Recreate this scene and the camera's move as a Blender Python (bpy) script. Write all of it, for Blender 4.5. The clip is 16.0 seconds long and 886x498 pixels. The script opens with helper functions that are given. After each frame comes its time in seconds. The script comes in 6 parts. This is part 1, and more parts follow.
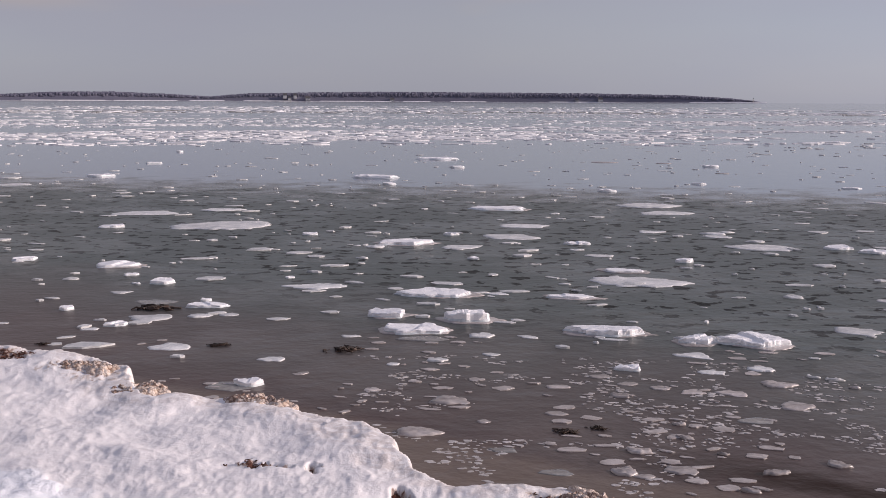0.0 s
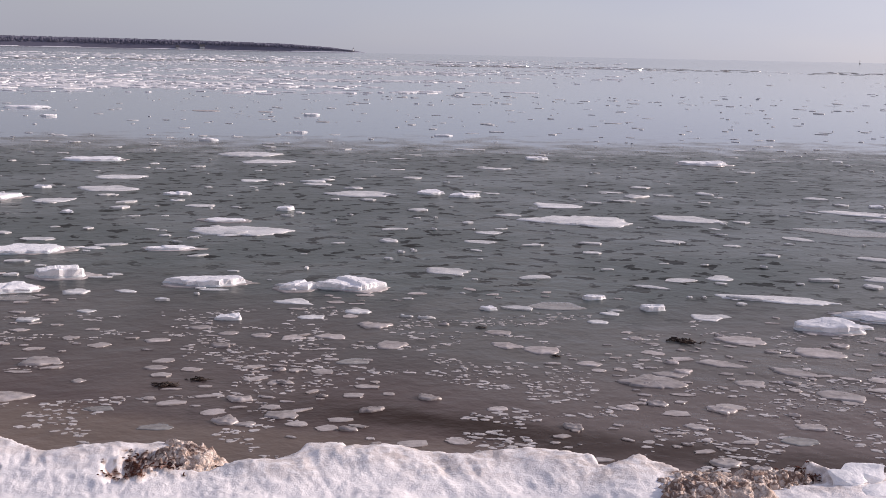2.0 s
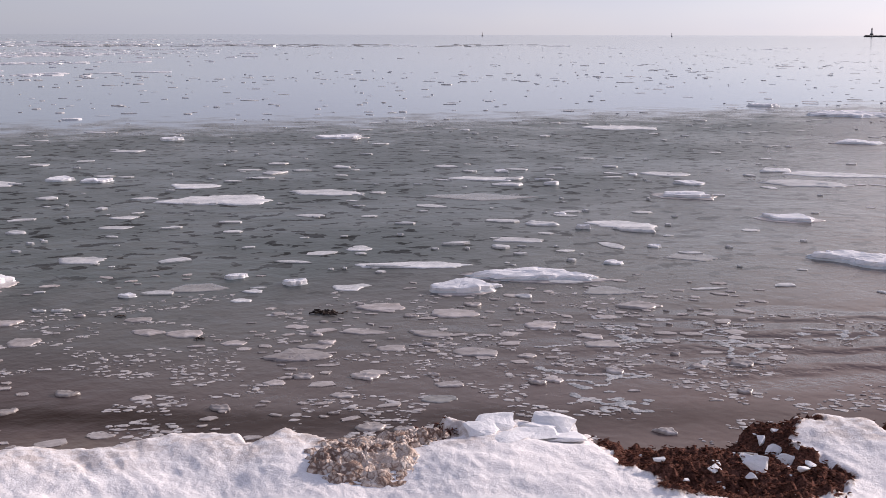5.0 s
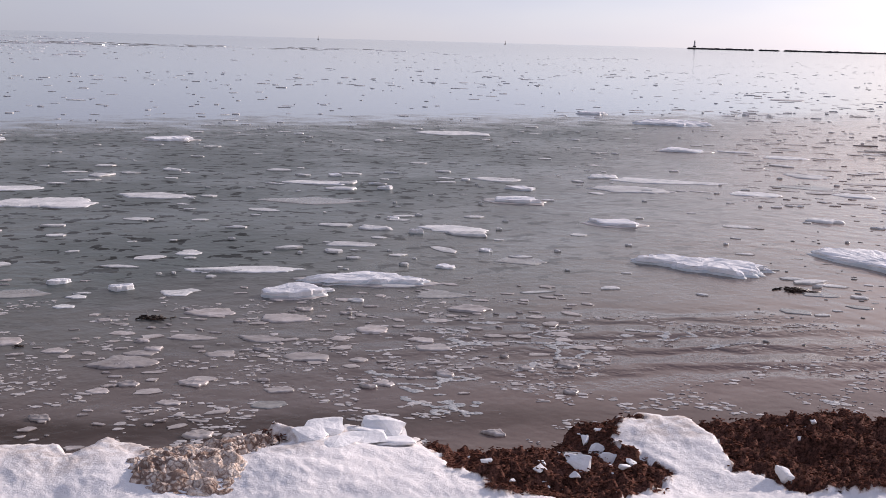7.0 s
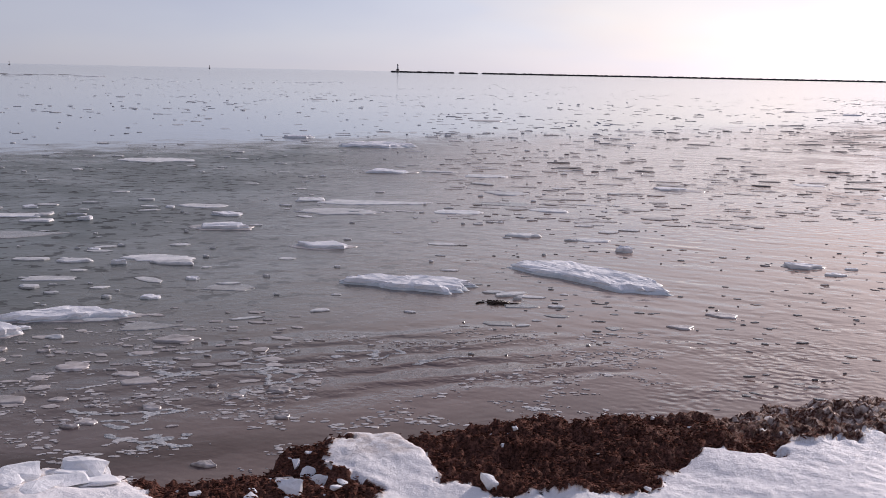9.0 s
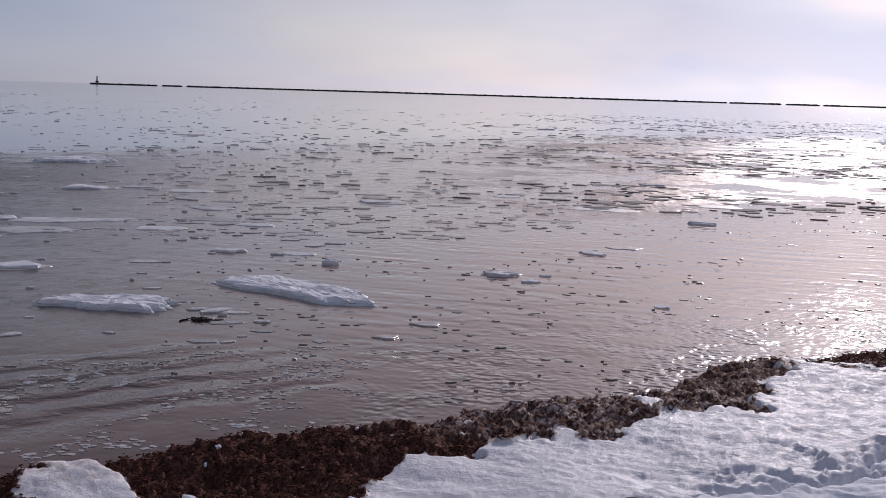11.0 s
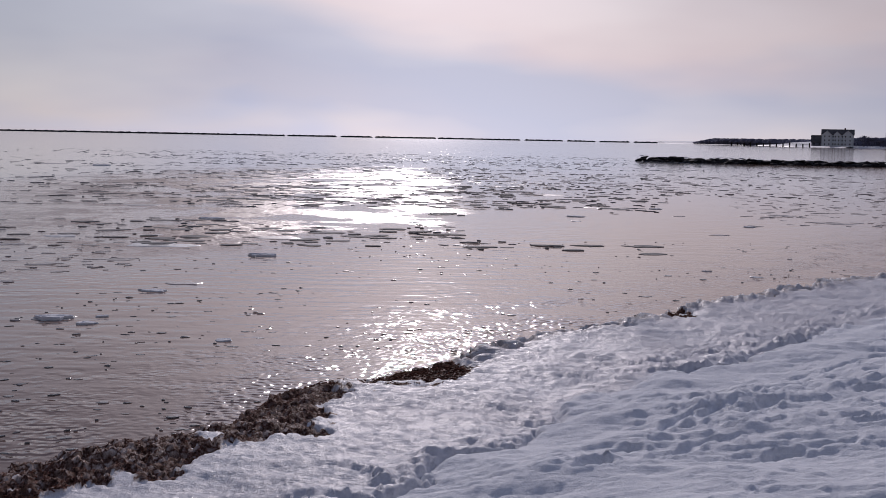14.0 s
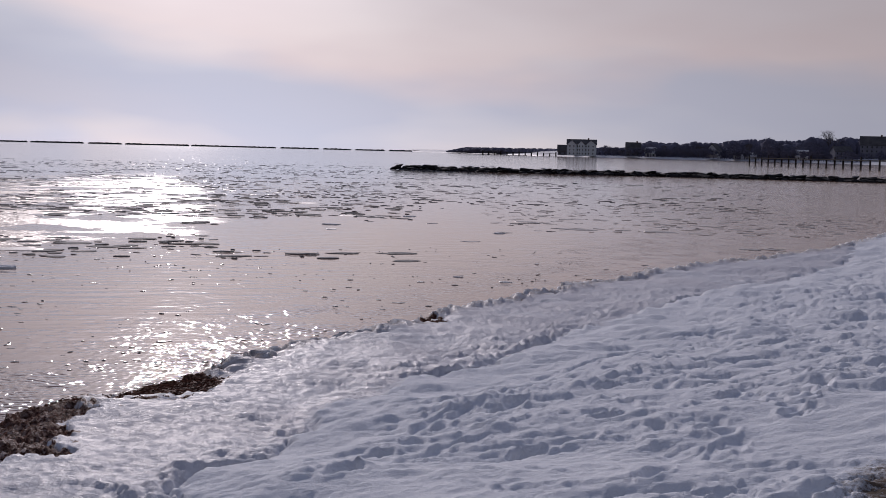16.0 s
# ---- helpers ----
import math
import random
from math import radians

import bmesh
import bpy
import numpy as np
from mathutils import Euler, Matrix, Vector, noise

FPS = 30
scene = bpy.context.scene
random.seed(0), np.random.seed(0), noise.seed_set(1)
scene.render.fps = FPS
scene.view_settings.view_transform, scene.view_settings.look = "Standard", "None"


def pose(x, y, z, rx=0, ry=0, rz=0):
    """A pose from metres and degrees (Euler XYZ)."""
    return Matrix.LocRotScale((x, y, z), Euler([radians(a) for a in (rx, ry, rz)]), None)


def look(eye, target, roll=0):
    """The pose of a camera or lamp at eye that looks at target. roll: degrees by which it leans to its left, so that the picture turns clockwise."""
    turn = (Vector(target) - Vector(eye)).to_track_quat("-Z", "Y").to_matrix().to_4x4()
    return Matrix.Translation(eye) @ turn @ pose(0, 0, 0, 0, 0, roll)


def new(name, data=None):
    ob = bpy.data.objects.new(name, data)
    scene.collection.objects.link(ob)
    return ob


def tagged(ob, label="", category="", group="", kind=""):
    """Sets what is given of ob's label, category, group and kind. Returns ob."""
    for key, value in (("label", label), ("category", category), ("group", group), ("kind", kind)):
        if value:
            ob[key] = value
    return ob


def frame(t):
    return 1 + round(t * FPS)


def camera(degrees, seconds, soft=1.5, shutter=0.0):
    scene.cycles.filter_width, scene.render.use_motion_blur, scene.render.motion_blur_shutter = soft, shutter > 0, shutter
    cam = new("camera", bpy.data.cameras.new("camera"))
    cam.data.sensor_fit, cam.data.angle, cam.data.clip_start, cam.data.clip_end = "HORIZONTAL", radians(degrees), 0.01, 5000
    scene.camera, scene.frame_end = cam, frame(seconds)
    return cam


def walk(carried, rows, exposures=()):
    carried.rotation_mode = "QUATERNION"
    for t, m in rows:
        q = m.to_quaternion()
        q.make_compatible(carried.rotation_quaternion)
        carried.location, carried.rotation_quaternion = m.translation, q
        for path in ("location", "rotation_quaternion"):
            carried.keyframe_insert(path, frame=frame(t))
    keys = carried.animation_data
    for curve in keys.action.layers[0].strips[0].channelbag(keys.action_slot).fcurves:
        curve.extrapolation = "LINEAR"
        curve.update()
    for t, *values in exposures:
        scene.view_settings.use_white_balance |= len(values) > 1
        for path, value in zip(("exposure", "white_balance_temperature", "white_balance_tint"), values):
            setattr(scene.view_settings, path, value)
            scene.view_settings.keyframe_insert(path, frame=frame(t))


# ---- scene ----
import colorsys

TURN_ROWS = [
    (0.0, pose(0.000, 0.264, 2.40, 83.00, -0.23, -0.00)),
    (0.5, pose(0.024, 0.263, 2.40, 82.36, -0.40, -5.27)),
    (1.0, pose(0.044, 0.261, 2.40, 81.83, -0.54, -9.67)),
    (1.5, pose(0.064, 0.256, 2.40, 81.11, -1.14, -13.96)),
    (2.0, pose(0.084, 0.251, 2.40, 80.79, -1.14, -18.56)),
    (2.5, pose(0.104, 0.243, 2.40, 80.73, -0.99, -23.15)),
    (3.0, pose(0.118, 0.236, 2.40, 80.12, -0.96, -26.62)),
    (3.5, pose(0.127, 0.232, 2.40, 79.61, -0.93, -28.80)),
    (3.7, pose(0.129, 0.230, 2.40, 79.81, -0.90, -29.34)),
    (5.8, pose(0.165, 0.206, 2.40, 79.91, -0.66, -38.76)),
    (6.0, pose(0.167, 0.205, 2.40, 80.07, -1.06, -39.21)),
    (6.5, pose(0.178, 0.196, 2.40, 80.26, -1.24, -42.28)),
    (7.0, pose(0.181, 0.192, 2.40, 80.19, -1.49, -43.28)),
    (7.5, pose(0.184, 0.189, 2.40, 80.06, -1.10, -44.28)),
    (8.0, pose(0.192, 0.181, 2.40, 80.77, -0.68, -46.67)),
    (8.5, pose(0.207, 0.164, 2.40, 81.01, -1.07, -51.73)),
    (8.7, pose(0.214, 0.155, 2.40, 81.28, -1.16, -54.05)),
    (10.8, pose(0.247, 0.094, 2.40, 82.33, -1.47, -69.22)),
    (11.0, pose(0.250, 0.087, 2.40, 82.62, -1.71, -70.81)),
    (11.5, pose(0.255, 0.071, 2.40, 83.12, -2.04, -74.51)),
    (12.0, pose(0.259, 0.051, 2.40, 82.83, -2.26, -78.86)),
    (12.5, pose(0.261, 0.039, 2.40, 83.50, -1.55, -81.49)),
    (13.0, pose(0.263, 0.026, 2.40, 83.72, -1.38, -84.40)),
    (13.5, pose(0.264, 0.009, 2.40, 84.17, -0.82, -88.09)),
    (14.0, pose(0.264, -0.007, 2.40, 84.70, -1.09, -91.43)),
    (14.5, pose(0.263, -0.021, 2.40, 85.28, -1.25, -94.59)),
    (15.0, pose(0.261, -0.038, 2.40, 85.24, -1.72, -98.31)),
    (15.5, pose(0.260, -0.048, 2.40, 85.22, -1.55, -100.37)),
    (16.0, pose(0.258, -0.059, 2.40, 85.33, -1.42, -102.96)),
]
cam = camera(40.4, 16.0, soft=0.8)
walk(cam, TURN_ROWS, exposures=[(0.0, 0.56, 6380, 19), (1.2, 0.71, 6380, 19), (3.5, 0.84, 6330, 19), (7.5, 0.78, 6260, 18), (8.6, 0.60, 6150, 18), (11.0, -0.13, 5810, 18), (11.5, -0.18, 5790, 18), (12.0, -0.35, 5760, 18), (12.6, -0.37, 5740, 18), (13.2, -0.60, 5700, 18), (14.5, -0.57, 5720, 18), (16.0, -0.58, 5760, 17)])

# ---- sky and sun ----
SUN_AZ, SUN_EL = -90.5, 19.0          # compass turn from +y (left positive) and height, degrees
world = bpy.data.worlds.new("winter_sky")
scene.world = world
world.use_nodes = True
wt = world.node_tree
wt.nodes.clear()
w_out = wt.nodes.new("ShaderNodeOutputWorld")
w_bg = wt.nodes.new("ShaderNodeBackground")
w_sky = wt.nodes.new("ShaderNodeTexSky")
w_sky.sky_type = "NISHITA"
w_sky.sun_disc = False
w_sky.sun_elevation = radians(SUN_EL)
w_sky.sun_rotation = radians(-SUN_AZ)
w_sky.air_density, w_sky.dust_density, w_sky.ozone_density = 1.0, 0.5, 2.0
w_bg.inputs["Strength"].default_value = 0.1
w_mix = wt.nodes.new("ShaderNodeMix"); w_mix.data_type = "RGBA"
w_co = wt.nodes.new("ShaderNodeTexCoord")
w_map = wt.nodes.new("ShaderNodeMapping")
w_map.inputs["Scale"].default_value = (1.0, 1.3, 4.5)
w_n = wt.nodes.new("ShaderNodeTexNoise")
w_n.inputs["Scale"].default_value, w_n.inputs["Detail"].default_value, w_n.inputs["Roughness"].default_value = 1.6, 4.0, 0.5
w_ramp = wt.nodes.new("ShaderNodeMapRange")
for key, value in (("From Min", 0.32), ("From Max", 0.68), ("To Min", 0.85), ("To Max", 1.0)):
    w_ramp.inputs[key].default_value = value
# thin cloud: pale haze on the horizon, a blue-grey gap, a rosy deck above it, lit in the sky's own measure
w_map2 = wt.nodes.new("ShaderNodeMapping")
w_map2.inputs["Location"].default_value, w_map2.inputs["Scale"].default_value = (2.3, 0.7, 0.35), (1.0, 1.0, 4.0)
w_n2 = wt.nodes.new("ShaderNodeTexNoise")
w_n2.inputs["Scale"].default_value, w_n2.inputs["Detail"].default_value = 2.2, 4.0
w_sep = wt.nodes.new("ShaderNodeSeparateXYZ")
w_up = wt.nodes.new("ShaderNodeMath"); w_up.operation = "MULTIPLY_ADD"; w_up.inputs[1].default_value = 0.22
w_layers = wt.nodes.new("ShaderNodeValToRGB")
for k, (at, colour) in enumerate(((0.0, (0.88, 0.94, 1.09)), (0.082, (0.92, 0.95, 1.08)), (0.106, (1.06, 0.985, 0.985)), (0.135, (0.985, 0.955, 0.99)), (0.165, (1.0, 0.96, 0.985)), (0.205, (1.31, 1.07, 0.955)), (0.32, (1.19, 1.01, 0.915)), (0.44, (1.12, 0.99, 0.94)), (0.65, (0.68, 0.775, 1.06)))):
    el = w_layers.color_ramp.elements[k] if k < 2 else w_layers.color_ramp.elements.new(at)
    el.position, el.color = at, (*colour, 1)
w_bw = wt.nodes.new("ShaderNodeRGBToBW")
w_lum = wt.nodes.new("ShaderNodeMath"); w_lum.operation = "MULTIPLY_ADD"
w_lum.inputs[1].default_value, w_lum.inputs[2].default_value = 0.12, 2.25
w_veil = wt.nodes.new("ShaderNodeVectorMath"); w_veil.operation = "SCALE"
link = wt.links.new


def toward(way):
    """How far a direction of the sky leans towards the given one, from -1 to 1."""
    n = wt.nodes.new("ShaderNodeVectorMath"); n.operation = "DOT_PRODUCT"
    n.inputs[1].default_value = way
    link(w_co.outputs["Generated"], n.inputs[0])
    return n.outputs["Value"]


def sky_math(how, *values):
    n = wt.nodes.new("ShaderNodeMath"); n.operation = how
    for k, v in enumerate(values):
        if isinstance(v, (int, float)):
            n.inputs[k].default_value = v
        else:
            link(v, n.inputs[k])
    return n.outputs[0]


a, e = radians(SUN_AZ), radians(SUN_EL)
SUN_WAY = Vector((-math.sin(a) * math.cos(e), math.cos(a) * math.cos(e), math.sin(e)))
# the veil thickens and brightens towards the sun's side, with an aureole round the sun behind it
w_gain = sky_math("MAXIMUM", sky_math("MULTIPLY_ADD", toward((0.940, -0.342, 0.0)), 0.42, 1.0), 0.86)
w_gain = sky_math("MULTIPLY_ADD", sky_math("POWER", sky_math("MAXIMUM", toward((0.990, -0.139, 0.0)), 0.0), 8.0), 0.35, w_gain)
w_glow = sky_math("MULTIPLY", sky_math("POWER", sky_math("MAXIMUM", toward(tuple(SUN_WAY)), 0.0), 110.0), 14.0)
# the rosy deck hangs lower past the sun
w_tilt = sky_math("MAXIMUM", sky_math("MULTIPLY_ADD", toward((0.906, -0.423, 0.0)), 0.24, -0.222), -0.13)
w_light = wt.nodes.new("ShaderNodeVectorMath"); w_light.operation = "SCALE"
link(w_co.outputs["Generated"], w_map.inputs[0]); link(w_map.outputs[0], w_n.inputs["Vector"])
link(w_n.outputs["Fac"], w_ramp.inputs["Value"]); link(w_ramp.outputs[0], w_mix.inputs["Factor"])
link(w_sky.outputs[0], w_mix.inputs["A"]); link(w_veil.outputs["Vector"], w_mix.inputs["B"])
link(w_co.outputs["Generated"], w_map2.inputs[0]); link(w_map2.outputs[0], w_n2.inputs["Vector"])
link(w_co.outputs["Generated"], w_sep.inputs[0])
link(w_n2.outputs["Fac"], w_up.inputs[0]); link(w_sep.outputs["Z"], w_up.inputs[2]); link(sky_math("ADD", w_up.outputs[0], w_tilt), w_layers.inputs["Fac"])
link(w_sky.outputs[0], w_bw.inputs[0]); link(w_bw.outputs[0], w_lum.inputs[0])
link(w_layers.outputs["Color"], w_veil.inputs[0]); link(sky_math("ADD", w_lum.outputs[0], w_glow), w_veil.inputs["Scale"])
link(w_mix.outputs["Result"], w_light.inputs[0]); link(w_gain, w_light.inputs["Scale"]); link(w_light.outputs["Vector"], w_bg.inputs["Color"]); link(w_bg.outputs[0], w_out.inputs["Surface"])

sun = new("sun", bpy.data.lights.new("sun", "SUN"))
sun.data.energy, sun.data.angle, sun.data.color = 2.35, radians(2.0), (1.0, 0.86, 0.73)
sun.matrix_world = look(SUN_WAY * 100, (0, 0, 0))


# ---- materials ----
def material(name, colour, rough=0.7, metal=0.0):
    m = bpy.data.materials.new(name)
    m.use_nodes = True
    b = m.node_tree.nodes["Principled BSDF"]
    b.inputs["Base Color"].default_value = (*colour, 1)
    b.inputs["Roughness"].default_value, b.inputs["Metallic"].default_value = rough, metal
    return m, m.node_tree, b


def node(tree, kind, **values):
    n = tree.nodes.new(kind)
    for key, value in values.items():
        n.inputs[key.replace("_", " ")].default_value = value
    return n


def noise_node(tree, scale, detail=3.0, rough=0.55, stretch=None, coords="Object"):
    co = tree.nodes.new("ShaderNodeTexCoord")
    mp = tree.nodes.new("ShaderNodeMapping")
    if stretch:
        mp.inputs["Rotation"].default_value = (0, 0, radians(stretch[0]))
        mp.inputs["Scale"].default_value = stretch[1:]
    n = node(tree, "ShaderNodeTexNoise", Scale=scale, Detail=detail, Roughness=rough)
    tree.links.new(co.outputs[coords], mp.inputs[0])
    tree.links.new(mp.outputs[0], n.inputs["Vector"])
    return n


def remap(tree, socket, a, b, c=0.0, d=1.0):
    n = node(tree, "ShaderNodeMapRange", From_Min=a, From_Max=b, To_Min=c, To_Max=d)
    tree.links.new(socket, n.inputs["Value"])
    return n.outputs[0]


def blend(tree, fac, a, b, how="MIX"):
    n = tree.nodes.new("ShaderNodeMix")
    n.data_type, n.blend_type = "RGBA", how
    for key, value in (("Factor", fac), ("A", a), ("B", b)):
        s = n.inputs[key]
        if isinstance(value, (int, float)):
            s.default_value = value
        elif isinstance(value, tuple):
            s.default_value = (*value, 1)
        else:
            tree.links.new(value, s)
    return n.outputs["Result"]


def calc(tree, how, a, b=None):
    n = tree.nodes.new("ShaderNodeMath")
    n.operation = how
    for i, value in enumerate((a, b)):
        if value is None:
            continue
        if isinstance(value, (int, float)):
            n.inputs[i].default_value = value
        else:
            tree.links.new(value, n.inputs[i])
    return n.outputs[0]


def bump(tree, bsdf, height, strength, distance, under=None):
    n = node(tree, "ShaderNodeBump", Distance=distance)
    if isinstance(strength, (int, float)):
        n.inputs["Strength"].default_value = strength
    else:
        tree.links.new(strength, n.inputs["Strength"])
    tree.links.new(height, n.inputs["Height"])
    if under:
        tree.links.new(under, n.inputs["Normal"])
    tree.links.new(n.outputs[0], bsdf.inputs["Normal"])
    return n.outputs[0]


def rough_material(name, dark, light, rough, fine, coarse, relief, per_thing=0.0):
    """Two-scale mottling between two colours, with matching relief."""
    m, tree, b = material(name, light, rough)
    n1, n2 = noise_node(tree, coarse, 3), noise_node(tree, fine, 4, 0.65)
    f = calc(tree, "ADD", calc(tree, "MULTIPLY", n1.outputs["Fac"], 0.6), calc(tree, "MULTIPLY", n2.outputs["Fac"], 0.4))
    c = blend(tree, remap(tree, f, 0.36, 0.62), dark, light)
    if per_thing:
        info = tree.nodes.new("ShaderNodeObjectInfo")
        c = blend(tree, 1.0, c, blend(tree, remap(tree, info.outputs["Random"], 0, 1), (1 - per_thing,) * 3, (1.0, 1.0, 1.0)), "MULTIPLY")
    tree.links.new(c, b.inputs["Base Color"])
    bump(tree, b, f, 0.7, relief)
    return m


SNOW_CRUST = rough_material("snow_crust", (0.76, 0.77, 0.79), (0.91, 0.91, 0.92), 0.85, 38, 6, 0.02)
FLOE_ICE = rough_material("floe_ice", (0.48, 0.53, 0.55), (0.70, 0.74, 0.75), 0.6, 30, 5, 0.012)
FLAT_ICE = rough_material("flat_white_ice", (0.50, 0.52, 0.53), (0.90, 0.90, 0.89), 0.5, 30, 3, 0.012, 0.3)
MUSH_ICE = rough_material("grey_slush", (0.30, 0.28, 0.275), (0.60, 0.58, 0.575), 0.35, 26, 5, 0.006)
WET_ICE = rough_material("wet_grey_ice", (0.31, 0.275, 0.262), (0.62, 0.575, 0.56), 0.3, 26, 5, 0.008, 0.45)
SUNK_ICE = rough_material("sunken_ice", (0.12, 0.12, 0.12), (0.34, 0.34, 0.33), 0.22, 20, 3, 0.004, 0.3)
# ice against the sun: its shaded sides are put into a near-black colour
BACKLIT_ICE = rough_material("backlit_ice", (0.045, 0.046, 0.054), (0.20, 0.20, 0.215), 0.85, 20, 3, 0.004, 0.3)
PACK_ICE = rough_material("pack_ice", (0.62, 0.63, 0.66), (0.90, 0.90, 0.91), 0.55, 3.0, 0.15, 0.05)
WRACK = rough_material("seaweed", (0.036, 0.017, 0.013), (0.175, 0.078, 0.058), 1.0, 60, 7, 0.006)
WRACK.node_tree.nodes["Principled BSDF"].inputs["Specular IOR Level"].default_value = 0.0
WET_WRACK = rough_material("wet_seaweed", (0.012, 0.007, 0.005), (0.060, 0.034, 0.024), 0.6, 60, 7, 0.006)
STONE = rough_material("dark_stone", (0.007, 0.0065, 0.009), (0.022, 0.020, 0.024), 0.95, 9, 1.2, 0.05, 0.4)
TIMBER = rough_material("weathered_timber", (0.022, 0.019, 0.019), (0.060, 0.052, 0.049), 0.8, 6, 0.8, 0.02)
# distance haze put into both colours, paler and bluer than bare woods
HAZED_WOODLAND = rough_material("hazed_winter_woodland", (0.105, 0.108, 0.165), (0.175, 0.175, 0.25), 1.0, 0.1, 0.01, 0.1)
HAZED_HEAD_WOODS = rough_material("hazed_head_woods", (0.112, 0.114, 0.160), (0.138, 0.138, 0.185), 1.0, 0.02, 0.004, 0.1)
BARK = rough_material("bark", (0.05, 0.042, 0.038), (0.11, 0.095, 0.085), 0.9, 6, 1, 0.03)
CLAPBOARD_WHITE = rough_material("white_clapboard", (0.55, 0.56, 0.58), (0.72, 0.72, 0.73), 0.7, 1.2, 0.2, 0.02)
CLAPBOARD_GREY = rough_material("grey_shingle_wall", (0.15, 0.155, 0.20), (0.22, 0.225, 0.28), 0.8, 1.5, 0.2, 0.02)
CLAPBOARD_BLUE = rough_material("pale_blue_wall", (0.76, 0.83, 0.87), (0.84, 0.90, 0.93), 0.7, 1.5, 0.2, 0.02)
SHINGLE = rough_material("roof_shingle", (0.05, 0.05, 0.055), (0.12, 0.115, 0.12), 0.85, 2, 0.3, 0.03)
BRICK = rough_material("red_brown_brick", (0.13, 0.08, 0.07), (0.22, 0.14, 0.12), 0.85, 2, 0.3, 0.03)
GLASS = material("dark_glass", (0.03, 0.035, 0.04), 0.08)[0]
TOWER_WHITE = rough_material("tower_paint", (0.55, 0.55, 0.55), (0.75, 0.75, 0.74), 0.6, 1.0, 0.2, 0.02)
DARK_METAL = material("dark_painted_metal", (0.04, 0.04, 0.045), 0.5, 0.3)[0]


def knobs(tree, scale, wobble):
    """Distance from the crevices between coral-like knobs of frozen spray."""
    co = tree.nodes.new("ShaderNodeTexCoord")
    n = node(tree, "ShaderNodeTexNoise", Scale=scale * 1.3, Detail=3.0)
    shift = tree.nodes.new("ShaderNodeVectorMath"); shift.operation = "MULTIPLY_ADD"
    shift.inputs[1].default_value = (wobble,) * 3
    v = node(tree, "ShaderNodeTexVoronoi", Scale=scale)
    v.feature = "DISTANCE_TO_EDGE"
    tree.links.new(co.outputs["Object"], n.inputs["Vector"])
    tree.links.new(n.outputs["Color"], shift.inputs[0]); tree.links.new(co.outputs["Object"], shift.inputs[2])
    tree.links.new(shift.outputs["Vector"], v.inputs["Vector"])
    return v.outputs["Distance"]


